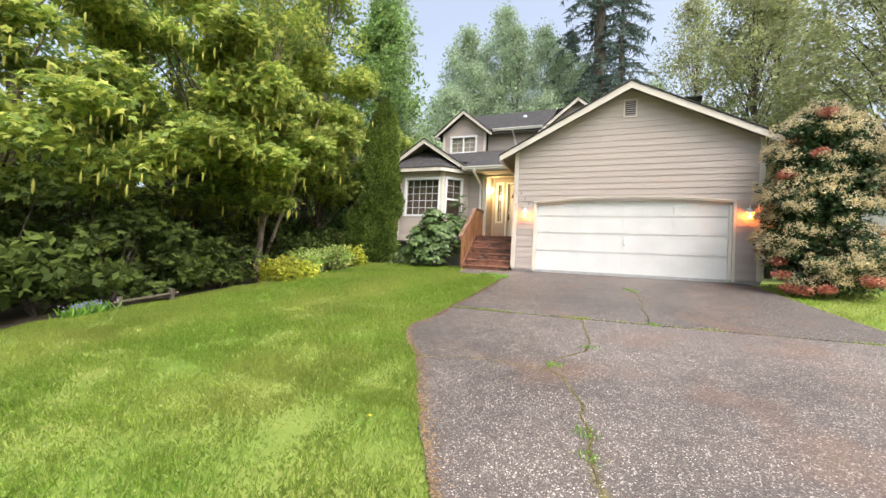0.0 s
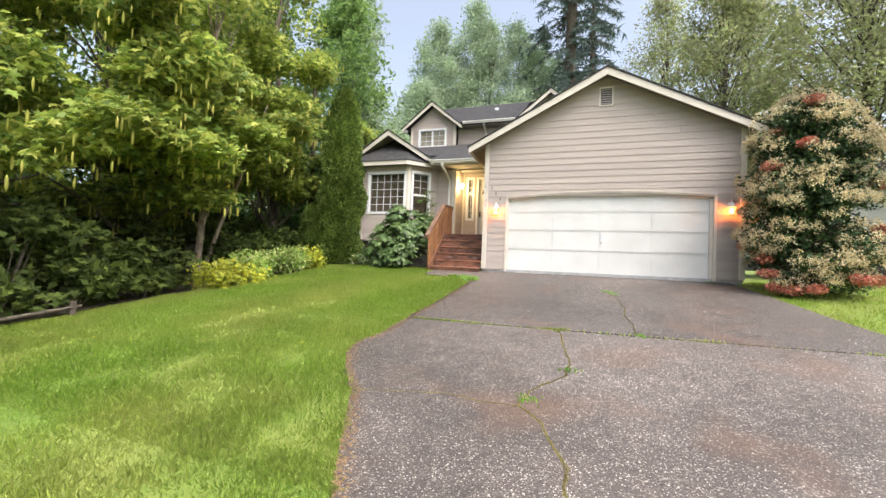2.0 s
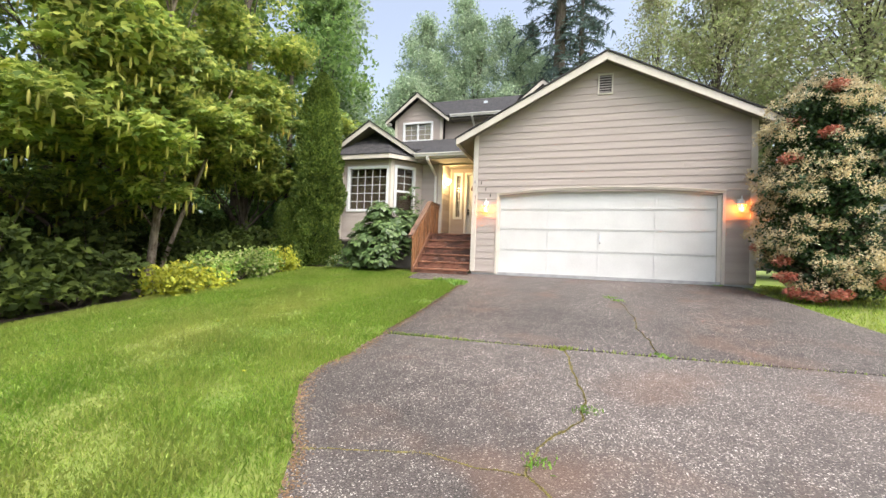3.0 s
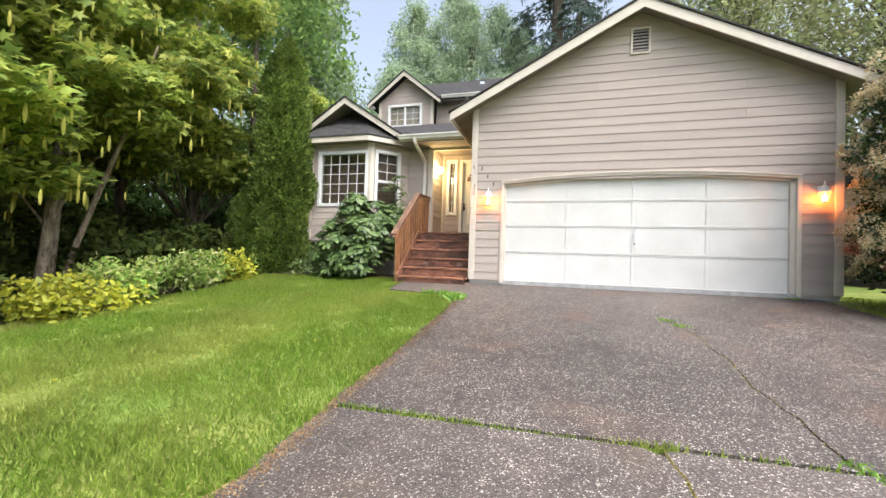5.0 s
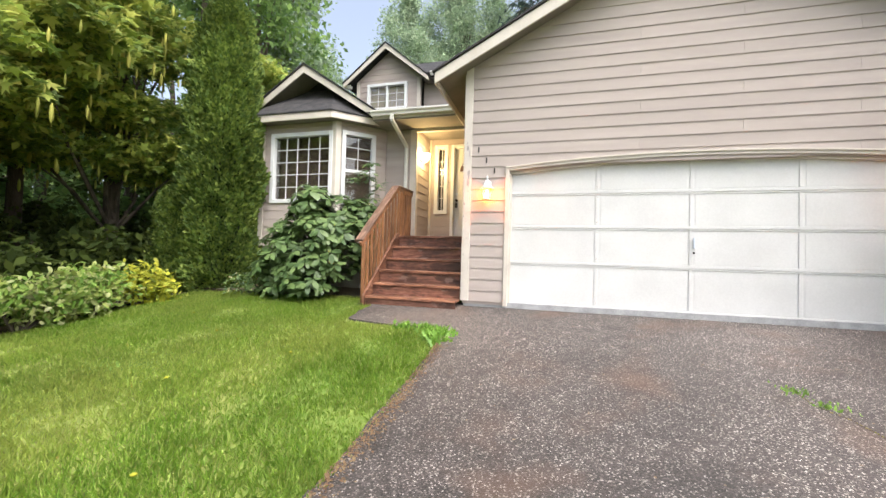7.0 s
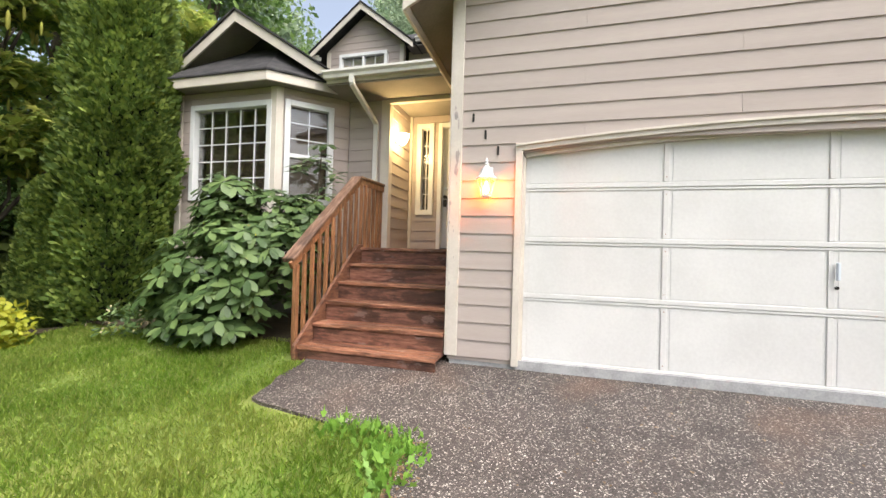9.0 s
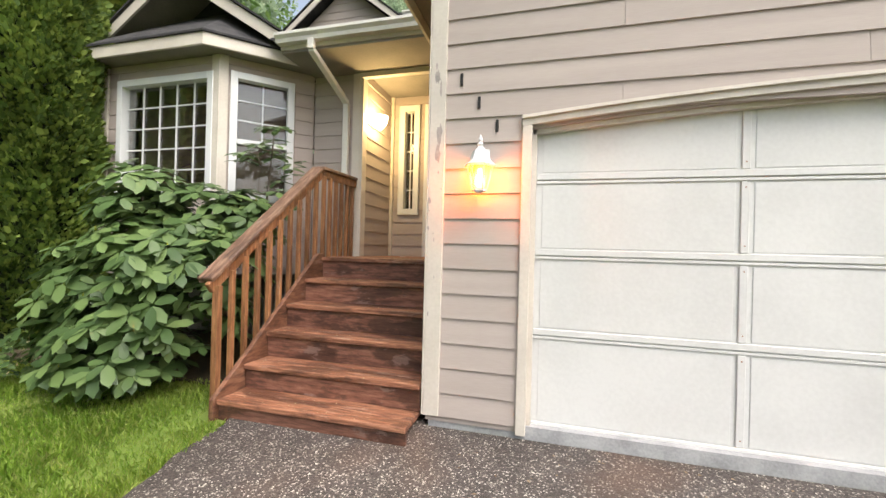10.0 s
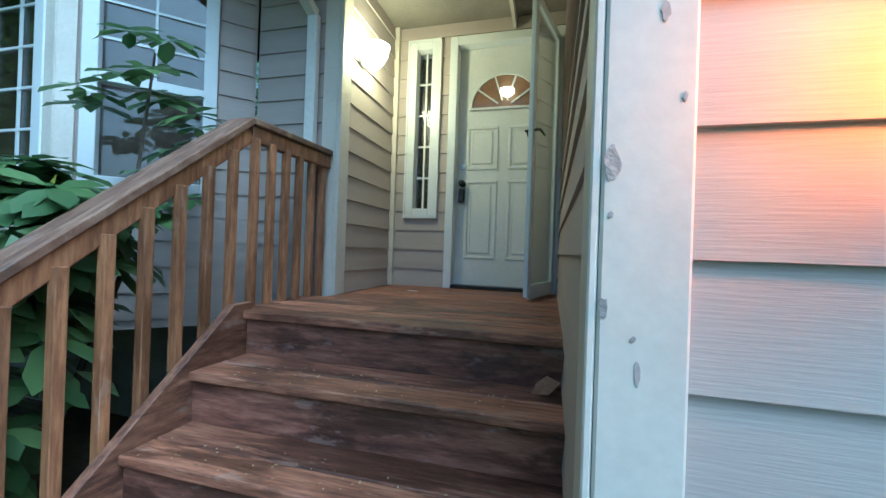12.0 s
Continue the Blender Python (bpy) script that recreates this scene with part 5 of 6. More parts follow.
for x, y, h in ((-5.9, -6.5, 1.6), (-5.7, -5.5, 0.9), (-6.2, -7.4, 2.3), (-6.4, -8.4, 1.4), (-6.4, -4.8, 1.9), (-7.1, -6.2, 2.6), (-6.3, -9.7, 2.2), (-7.2, -10.6, 2.6), (-6.1, -11.6, 1.2), (-6.6, -2.4, 1.5), (-6.9, -8.9, 3.0)):
    z = land_z(x, y)
    sp = thing("maple_sapling", (x, y, z), "low maple sapling with broad leaves coloured dark for shade", "shrub", "saplings at the edge of the lawn")
    cc = np.array([(x + rng.normal(0, 0.4), y + rng.normal(0, 0.5), z + h * rng.uniform(0.15, 1.0)) for k in range(6)])
    p, d = in_balls(cc, np.full(6, 0.42), 380, 0.55, 0.2)
    p = p[p[:, 2] > z + 0.05]
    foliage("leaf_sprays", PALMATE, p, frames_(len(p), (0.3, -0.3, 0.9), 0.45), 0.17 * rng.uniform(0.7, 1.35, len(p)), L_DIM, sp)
    for q in cc:
        part("stem", tube(bmesh.new(), [(x, y, z - 0.05), tuple(q)], [0.014, 0.005], 5), BARK, sp)

# the wood behind
WOOD = "woodland trees beside the house"
for x, y, h, r, n in ((-12.5, -2.5, 15, 4, 16000), (-11, 3.0, 15, 3.6, 16000), (-9.6, 7.5, 16, 3.4, 18000), (-15, 3, 16, 4.5, 12000), (-15, -7, 15, 4.5, 12000), (-12, 11, 18, 3.8, 15000), (-17, 9, 18, 5, 10000), (-13, -13, 14, 4.5, 10000), (-19, -11, 16, 5, 8000), (-8.8, 13, 9, 3.0, 9000), (-24, 5, 19, 6, 8000), (-26, -7, 14, 6, 7000), (-8.0, 4.6, 13, 2.7, 15000)):
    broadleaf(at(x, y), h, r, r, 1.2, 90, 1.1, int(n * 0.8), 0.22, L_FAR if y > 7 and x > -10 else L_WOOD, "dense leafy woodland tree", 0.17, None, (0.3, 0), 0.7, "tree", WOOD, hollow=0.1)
for x, y in ((-9.2, -0.6), (-11.5, -5.2), (-8.0, 2.6), (-13.5, 1.0)):
    tk = thing("bare_trunk", at(x, y), "straight dark trunk standing in the wood", "tree")
    z = land_z(x, y)
    part("trunk", tube(bmesh.new(), [(x, y, z - 0.2), (x + 0.05, y, z + 3), (x - 0.05, y, z + 9)], [0.15, 0.12, 0.07], 9), BARK, tk)
# undergrowth
c, r = [], []
for k in range(150):
    y = rng.uniform(-13.5, 3.5)
    edge = -5.0 if y < -5 else -5.8
    x = edge - abs(rng.normal(0, 2.4)) - 0.2
    hgt = rng.uniform(0.15, 0.9) + 0.25 * min(4, edge - x)
    c.append((x, y, land_z(x, y) + hgt)), r.append(rng.uniform(0.35, 0.75))
for k in range(260):
    x, y = rng.uniform(-26, -9), rng.uniform(-20, 14)
    c.append((x, y, land_z(x, y) + rng.uniform(0.3, 3.2))), r.append(rng.uniform(0.7, 1.3))
p, d = in_balls(np.array(c), np.array(r), 80000, 0.8, 0.2)
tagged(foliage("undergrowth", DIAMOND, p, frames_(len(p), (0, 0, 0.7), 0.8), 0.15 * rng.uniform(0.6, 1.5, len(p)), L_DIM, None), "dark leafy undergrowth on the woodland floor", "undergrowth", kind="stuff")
# the far wood, closing the view low between the trunks
a_ = rng.uniform(radians(88), radians(222), 420)
q_ = rng.uniform(24, 38, 420)
c = np.stack([-5 + q_ * np.cos(a_), -4 + q_ * np.sin(a_), np.zeros(420)], 1)
c[:, 2] = [land_z(u, v) + rng.uniform(0, 1) ** 1.3 * 10.5 for u, v, _ in c]
p, d = in_balls(c, rng.uniform(1.4, 2.6, 420), 64000, 0.9, 0.0)
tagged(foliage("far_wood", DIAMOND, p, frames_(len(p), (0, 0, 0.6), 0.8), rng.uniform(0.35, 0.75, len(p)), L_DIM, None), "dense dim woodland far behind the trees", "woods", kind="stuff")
# woodland floor
bm = bmesh.new()
g = [[bm.verts.new((x, y, land_z(x, y) + 0.035 + 0.05 * noise.noise((x, y, 3)))) for x in np.linspace(-40, -5.2, 36)] for y in np.linspace(-30, 30, 41)]
for a, b in zip(g, g[1:]):
    for k in range(35):
        bm.faces.new((a[k], a[k + 1], b[k + 1], b[k]))
tagged(part("woodland_floor", bm, SOIL), "dark leaf-littered woodland floor", "ground", kind="structure")

# trees far behind the house
FARW = "tall trees behind the house"
for x, y, h, r, n in ((-13, 30, 27, 5.0, 26000), (-9, 31, 29, 4.8, 26000), (-17.5, 33, 21, 5, 16000), (-22, 30, 18, 5, 12000), (-5, 33, 27, 4.6, 20000), (-1, 36, 24, 5, 14000), (-11, 40, 26, 6, 11000), (-3, 24, 15, 3.8, 11000), (6.5, 35, 20, 4, 11000), (-27, 24, 19, 5, 9000), (-7, 29, 25, 4, 15000), (-11, 27, 21, 4, 13000), (-15.5, 29, 19, 4, 12000), (-3, 31, 23, 4, 13000), (-17, 22, 17, 4, 12000), (-7, 24, 14, 3.5, 10000), (-12, 23, 17, 3.5, 12000)):
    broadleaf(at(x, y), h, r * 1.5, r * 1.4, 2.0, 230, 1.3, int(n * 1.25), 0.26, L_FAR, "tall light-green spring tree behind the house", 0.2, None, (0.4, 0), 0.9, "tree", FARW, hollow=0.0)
OLV = "olive spring trees beside the garage"
for x, y, h, r, n in ((9.5, 14, 17, 4.6, 30000), (13.5, 10, 17, 5, 32000), (18, 8, 16, 5, 20000), (12, 19, 20, 5.5, 18000), (22, 14, 18, 6, 12000), (8.0, 22, 21, 4.4, 18000), (18, 1, 13, 4.5, 14000), (27, 6, 16, 6, 8000), (16, 15, 20, 5, 15000)):
    broadleaf(at(x, y), h, r, r, 2.0, 170, 1.2, n, 0.19, L_OLIVE, "olive-brown budding tree with bare twiggy branches", 0.18, None, (0.5, 0.2), 0.9, "tree", OLV, limbs=90, hollow=0.0)
for x, y, h, r in ((-6, -34, 11, 5), (4, -40, 9, 5), (15, -38, 7, 5), (26, -30, 7, 5), (-16, -28, 14, 5), (32, -12, 7, 5)):
    broadleaf(at(x, y), h, r, r, 1.5, 45, 1.4, 4500, 0.5, L_WOOD, "leafy tree across the road", 0.2, None, (0.3, 0), 0.7, "tree", "trees across the road")


def fir(base, height, r, z0, label, trunk_r, whorls, per, n_spray):
    t = thing("fir_tree", base, label, "tree", "tall firs behind the house")
    x, y, z = base
    part("trunk", tube(bmesh.new(), [(x, y, z - 0.3), (x + 0.1, y, z + height * 0.5), (x, y + 0.1, z + height)], [trunk_r, trunk_r * 0.7, 0.03], 10), BARK, t)
    bm, pos, trn = bmesh.new(), [], []
    for k in range(whorls):
        f = k / whorls
        zz = z + z0 + (height - z0) * f
        ln = r * (1 - f) ** 0.7 * rng.uniform(0.6, 1.15)
        for j in range(per):
            a = rng.uniform(0, 2 * math.pi)
            ex, ey = math.cos(a), math.sin(a)
            pts = [Vector((x + ex * ln * q, y + ey * ln * q, zz + 0.12 * ln * q - 0.55 * ln * q * q)) for q in (0, 0.35, 0.7, 1.0)]
            tube(bm, pts, [0.06, 0.045, 0.03, 0.01], 4)
            for q in np.linspace(0.15, 1, n_spray):
                s = Vector((x + ex * ln * q, y + ey * ln * q, zz + 0.12 * ln * q - 0.55 * ln * q * q))
                for side_ in (-1, 1):
                    dirv = Vector((ex * 0.5 - ey * side_ * 0.8, ey * 0.5 + ex * side_ * 0.8, -0.55 + rng.uniform(-0.5, 0.2))).normalized()
                    pos.append(s), trn.append(dirv)
    tagged(part("branching", bm, BARK, t), kind="stuff")
    pos, dv = np.array([p[:] for p in pos]), np.array([d_[:] for d_ in trn])
    m = 5
    pos, dv = np.repeat(pos, m, 0), np.repeat(dv, m, 0) + rng.normal(0, 0.35, (len(dv) * m, 3))
    dv /= np.linalg.norm(dv, axis=1, keepdims=True)
    b_ = np.cross(dv, rng.normal(0, 1, dv.shape))
    b_ /= np.linalg.norm(b_, axis=1, keepdims=True)
    foliage("needles", NEEDLE, pos, np.stack([dv, b_, np.cross(dv, b_)], 2), rng.uniform(0.4, 0.9, len(pos)), L_FIR, t)


fir(at(1.0, 28), 46, 6.2, 12, "tall dark fir with drooping boughs", 0.7, 34, 5, 8)
fir(at(3.0, 33), 40, 4.6, 16, "dark fir with a slender trunk", 0.42, 26, 5, 7)
fir(at(-2.5, 38), 30, 4, 5, "far dark fir behind the house", 0.4, 26, 5, 7)

# columnar cedar beside the bay
def arborvitae(base, height, r, label):
    t = thing("columnar_cedar", base, label, "conifer")
    x, y, z = base
    part("trunk", tube(bmesh.new(), [(x, y, z - 0.1), (x, y, z + height * 0.7), (x, y, z + height * 0.95)], [0.1, 0.06, 0.02], 8), BARK, t)
    # near-black core: the shade between the inner boughs is put into its colour
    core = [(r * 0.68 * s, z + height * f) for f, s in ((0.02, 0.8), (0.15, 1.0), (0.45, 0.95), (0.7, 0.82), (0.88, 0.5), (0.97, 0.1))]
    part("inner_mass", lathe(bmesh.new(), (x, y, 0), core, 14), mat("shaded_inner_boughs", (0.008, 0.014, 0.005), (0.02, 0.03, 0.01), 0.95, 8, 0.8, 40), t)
    n = 62000
    f = rng.random(n) ** 0.85
    a = rng.random(n) * 2 * math.pi
    wid = np.interp(f, [0, 0.06, 0.2, 0.5, 0.72, 0.9, 1.0], [0.75, 1.0, 1.05, 1.0, 0.9, 0.62, 0.06])
    lump = np.array([noise.noise((math.cos(q) * 2.2, math.sin(q) * 2.2, h * height * 1.1)) for q, h in zip(a, f)])
    fine = np.array([noise.noise((math.cos(q) * 5.5, math.sin(q) * 5.5, h * height * 3.6)) for q, h in zip(a, f)])
    rr = r * wid * (0.95 + 0.26 * lump + 0.20 * fine) * rng.uniform(0.84, 1.04, n)
    p = np.stack([x + rr * np.cos(a), y + rr * np.sin(a), z + f * height], 1)
    out = np.stack([np.cos(a), np.sin(a), np.full(n, 0.75)], 1) + rng.normal(0, 0.3, (n, 3))
    out /= np.linalg.norm(out, axis=1, keepdims=True)
    b_ = np.cross(out, rng.normal(0, 1, out.shape))
    b_ /= np.linalg.norm(b_, axis=1, keepdims=True)
    foliage("sprays", ([(0, -0.2, 0), (0.6, -0.34, 0.05), (1, 0, -0.08), (0.6, 0.34, 0.05), (0, 0.2, 0)], 5, [0, 1, 2, 3, 4]), p, np.stack([out, b_, np.cross(out, b_)], 2), rng.uniform(0.045, 0.10, n), L_THUJA, t)


arborvitae(at(-5.18, 0.62), 6.2, 0.66, "tall dense columnar evergreen beside the bay")
arborvitae(at(-5.9, 0.45), 2.3, 0.55, "dense evergreen conifer at the wood's edge")

# rhododendron by the steps
def rhododendron():
    t = thing("rhododendron", at(-2.75, 0.2), "large-leaved evergreen rhododendron beside the steps", "shrub")
    cen = [(-3.1, 0.1, 0.75), (-2.5, 0.15, 0.95), (-2.2, 0.1, 0.6), (-3.5, 0.3, 0.35), (-2.9, 0.35, 1.25), (-2.4, 0.45, 1.3), (-2.0, 0.2, 0.95), (-3.25, -0.05, 0.3), (-2.6, -0.1, 0.35), (-2.05, 0.5, 1.35), (-2.75, 0.1, 1.55), (-3.35, 0.4, 1.0)]
    rad = [0.55, 0.6, 0.45, 0.45, 0.5, 0.5, 0.4, 0.4, 0.5, 0.35, 0.35, 0.4]
    nW = 620
    p, d = in_balls(np.array(cen, float), np.array(rad, float), nW, 0.9, 0.75)
    st = np.array([(-2.12, 1.05, z) for z in (1.7, 1.95, 2.2, 2.38)]) + rng.normal(0, 0.07, (4, 3))
    p = np.concatenate([p, np.repeat(st, 5, 0) + rng.normal(0, 0.09, (20, 3))])
    d = np.concatenate([d, np.tile((0, -0.3, 0.9), (20, 1))])
    keep_ = p[:, 2] > land_z(-2.7, 0) + 0.05
    p, d = p[keep_], d[keep_]
    pos, tr = [], []
    for q, dd in zip(p, d):
        ax = Vector((dd[0] * 0.7, dd[1] * 0.7 - 0.15, abs(dd[2]) * 0.6 + 0.75)).normalized()
        s = ax.cross(Vector((0.3, 0.8, 0.1))).normalized()
        u = ax.cross(s)
        m = int(rng.integers(6, 10))
        for k in range(m):
            a = 2 * math.pi * k / m + rng.uniform(-0.25, 0.25)
            droop = rng.uniform(-0.45, 0.15)
            o = ((s * math.cos(a) + u * math.sin(a)) + ax * droop).normalized()
            b_ = ax.cross(o).normalized()
            pos.append(Vector(q) + o * 0.015), tr.append(np.stack([o, b_, o.cross(b_)], 1))
    foliage("leaves", OVAL, np.array([v[:] for v in pos]), np.array(tr), rng.uniform(0.12, 0.2, len(pos)), L_RHODO, t)
    for c_ in cen:
        part("stem", tube(bmesh.new(), [(-2.75, 0.3, -0.15), ((c_[0] - 2.75) / 2, c_[1] * 0.5 + 0.2, c_[2] * 0.5), c_], [0.03, 0.022, 0.01], 5), BARK, t)
    part("stem", tube(bmesh.new(), [(-2.2, 0.6, 0.2), (-2.15, 0.95, 1.2), (-2.12, 1.05, 2.35)], [0.02, 0.014, 0.006], 5), BARK, t)
    m = 60
    pb = p[rng.integers(0, len(p), m)] + (0, 0, 0.015)
    foliage("buds", ([(0, -0.2, 0), (0.0, 0.2, 0), (0, 0, 1.0)], 3, [0, 1, 2]), pb, frames_(m, (0, 0, 1), 0.2), np.full(m, 0.035), L_YELLOW, t)


rhododendron()
lowp = thing("low_shrub", at(-3.85, -0.25), "small shrub with a few pale pink blooms", "shrub")
p, d = in_balls(np.array([(-3.85, -0.25, 0.1), (-3.6, -0.2, 0.12)]), np.array([0.3, 0.26]), 260, 0.8, 0.4)
foliage("leaves", OVAL, p, frames_(260, (0, -0.3, 0.8), 0.5), rng.uniform(0.05, 0.1, 260), L_RHODO, lowp)
foliage("blooms", DIAMOND, p[:26] + (0, -0.1, 0.05), frames_(26, (0, -0.6, 0.6), 0.4), np.full(26, 0.05), L_BELL, lowp)["kind"] = "stuff"


# hedge of mixed golden and variegated shrubs
def hedge_shrub(cx, cy, rx, ry, h, material, label, n):
    z = land_z(cx, cy)
    t = thing("hedge_shrub", (cx, cy, z), label, "shrub", "low hedge along the lawn")
    cen = np.array([(cx + rng.uniform(-rx, rx) * 0.7, cy + rng.uniform(-ry, ry) * 0.7, z + h * rng.uniform(0.2, 0.72)) for k in range(16)])
    p, d = in_balls(cen, np.full(16, 0.3), n, 0.9, 0.3)
    p = p[p[:, 2] > z - 0.05]
    foliage("leaves", OVAL, p, frames_(len(p), (0.2, -0.3, 0.7), 0.6), rng.uniform(0.06, 0.12, len(p)), material, t)
    bm = bmesh.new()
    for c_ in cen:
        tube(bm, [(cx, cy, z - 0.05), tuple(c_)], [0.018, 0.006], 4)
    part("stem", bm, BARK, t)


hedge_shrub(-4.95, -4.3, 0.45, 0.6, 0.62, L_YELLOW, "golden-leaved low shrub beside the lawn", 1500)
hedge_shrub(-5.1, -3.5, 0.55, 0.6, 0.85, L_HEDGE, "green and yellow variegated shrub", 2200)
hedge_shrub(-5.1, -2.6, 0.55, 0.6, 0.92, L_HEDGE, "green and cream variegated shrub", 2200)
hedge_shrub(-5.15, -1.7, 0.5, 0.55, 0.8, L_HEDGE, "pale green variegated shrub in the hedge", 2000)
hedge_shrub(-5.2, -0.95, 0.4, 0.45, 0.72, L_YELLOW, "yellow-green clipped shrub beside the cedar", 1500)
hedge_shrub(-4.6, -4.0, 0.3, 0.7, 0.25, L_YELLOW, "trailing golden groundcover beside the lawn", 900)


# the flowering evergreen beside the garage
def pieris():
    cx, cy = 7.02, -0.98
    z = land_z(cx, cy)
    t = thing("flowering_shrub", (cx, cy, z), "tall dark evergreen shrub covered in cream bell flowers", "shrub")
    n = 210
    f = rng.random(n)
    a = rng.random(n) * 2 * math.pi
    w = np.interp(f, [0, 0.15, 0.45, 0.7, 0.88, 1.0], [0.85, 1.0, 1.0, 0.9, 0.62, 0.15])
    rr = np.sqrt(rng.uniform(0.45, 1, n)) * w
    cen = np.stack([cx + 0.98 * rr * np.cos(a), cy + 0.85 * rr * np.sin(a), z + 0.2 + 3.85 * f], 1)
    cen[:, 1] = np.where(cen[:, 0] < 6.6, np.minimum(cen[:, 1], -0.42), cen[:, 1])
    rad = rng.uniform(0.2, 0.36, n)
    p, d = in_balls(cen, rad, 26000, 0.8, 0.4)
    foliage("leaves", DIAMOND, p, frames_(len(p), (0, -0.2, 0.7), 0.6), rng.uniform(0.05, 0.10, len(p)), L_PIERIS, t)
    inner = np.stack([cx + 0.6 * rr * np.cos(a), cy + 0.55 * rr * np.sin(a), z + 0.2 + 3.5 * f], 1)
    inner[:, 1] = np.where(inner[:, 0] < 6.8, np.minimum(inner[:, 1], -0.5), inner[:, 1])
    p, d = in_balls(inner, np.full(n, 0.4), 9000, 0.9, 0.2)
    foliage("inner_leaves", DIAMOND, p, frames_(len(p), (0, 0, 0.7), 0.8), rng.uniform(0.08, 0.14, len(p)), L_PIERIS, t)
    # drooping flower clusters on the outer skin
    m = 3600
    k = rng.integers(0, n, m)
    dd = rng.normal(0, 1, (m, 3))
    dd[:, 0:2] += 1.6 * np.stack([np.cos(a[k]), np.sin(a[k])], 1)
    dd[:, 2] = np.abs(dd[:, 2]) * 0.8
    dd /= np.linalg.norm(dd, axis=1, keepdims=True)
    tip_ = cen[k] + dd * (rad[k] * 1.02)[:, None]
    q = np.repeat(tip_, 15, 0)
    off = rng.normal(0, 1, (len(q), 3)) * (0.032, 0.032, 0.022)
    off[:, 2] -= np.abs(rng.normal(0, 0.05, len(q)))
    foliage("blossom", DIAMOND, q + off, frames_(len(q), (0, 0, 0.3), 1.0), rng.uniform(0.026, 0.048, len(q)), L_BELL, t, "drooping cream bell flowers")
    red = np.array([(6.05, -0.8, z + 0.95), (6.5, -1.2, z + 0.4), (6.6, -1.3, z + 0.12), (6.8, -1.5, z + 0.1), (7.1, -1.6, z + 0.15), (7.75, -1.6, z + 0.35), (8.1, -1.4, z + 0.35), (6.5, -1.25, z + 2.55), (7.2, -1.2, z + 3.85), (7.0, -1.45, z + 2.95), (8.2, -1.3, z + 1.3), (6.45, -1.15, z + 0.7), (8.3, -1.0, z + 2.2), (6.7, -0.9, z + 3.3)])
    red[1:] -= (0.28, 0.22, 0)
    p, d = in_balls(red, np.full(len(red), 0.19), 3600, 0.6, 0.2)
    foliage("shoot_growth", DIAMOND, p, frames_(len(p), (0, 0, 0.9), 0.5), rng.uniform(0.04, 0.085, len(p)), L_RED, t, "coral-red new shoots")
    bm = bmesh.new()
    for c_ in cen[::5]:
        tube(bm, [(cx, cy, z - 0.1), (cx + (c_[0] - cx) * 0.4, cy + (c_[1] - cy) * 0.4, z + (c_[2] - z) * 0.6), tuple(c_)], [0.04, 0.025, 0.008], 5)
    part("stem", bm, BARK, t)


pieris()


# ---- grass ----
def edge_x(y):
    pts = LEFT[4:] + LEFT2 + LEFT3
    return np.interp(-np.asarray(y), [-b for a, b in pts], [a for a, b in pts])


def lawn(name, n, x0, x1, y0, y1, keep_fn, h0, h1, label):
    x, y = rng.uniform(x0, x1, n), rng.uniform(y0, y1, n)
    k = keep_fn(x, y)
    x, y = x[k], y[k]
    z = np.array([land_z(a, b) for a, b in zip(x, y)])
    tuft = np.array([noise.noise((a * 2.1, b * 2.1, 5)) for a, b in zip(x, y)])
    size = rng.uniform(h0, h1, len(x)) * (1 + 0.6 * tuft)
    a = rng.uniform(0, 2 * math.pi, len(x))
    lean_ = rng.uniform(0.0, 0.9, len(x))
    zx = np.stack([np.cos(a) * lean_, np.sin(a) * lean_, np.ones(len(x))], 1)
    zx /= np.linalg.norm(zx, axis=1, keepdims=True)
    b_ = rng.normal(0, 1, zx.shape)
    ax = np.cross(zx, b_)
    ax /= np.linalg.norm(ax, axis=1, keepdims=True)
    ob = foliage(name, BLADE, np.stack([x, y, z - 0.008], 1), np.stack([ax, np.cross(zx, ax), zx], 2), size, L_GRASS, None)
    return tagged(ob, label, "grass", kind="stuff")


def on_lawn(x, y):
    ok = x < np.where(y < -1.25, edge_x(y) + 0.03, np.where(y < -0.34, -1.33, -1.64))
    return ok & ~((y > 0.08) & (x < -3.3)) & ~(y > 0.2)


lawn("lawn_grass", 275000, -5.2, 1.6, -9.2, 0.2, on_lawn, 0.035, 0.07, "lush uneven green lawn grass")
lawn("lawn_grass", 150000, -5.2, 3.2, -13.5, -8.9, on_lawn, 0.03, 0.06, "lush uneven green lawn grass")
lawn("lawn_grass", 26000, 6.0, 11, -9, 1.0, lambda x, y: x > np.interp(-y, [0.3, 0.6, 2, 3.4, 4.3, 5.2, 7, 10], [6.4, 6.1, 6.22, 6.36, 6.5, 6.62, 6.92, 7.42]), 0.05, 0.085, "green lawn grass beside the drive")
def joint_keep(x, y):
    thick = np.where(x < 2.5, 0.016 + 0.022 * np.clip((x - 0.3) / 1.6, 0, 1), 0.02 * np.clip(np.sin(x * 3.3 + 0.6) ** 3, 0, 1) + 0.004)
    return np.abs(y - np.interp(x, [q[0] for q in JOINT], [q[1] for q in JOINT])) < thick * rng.uniform(0.3, 1.3, len(x))


lawn("joint_grass", 22000, 0.2, 6.5, -5.65, -5.15, joint_keep, 0.04, 0.068, "grass growing in the drive's joint")


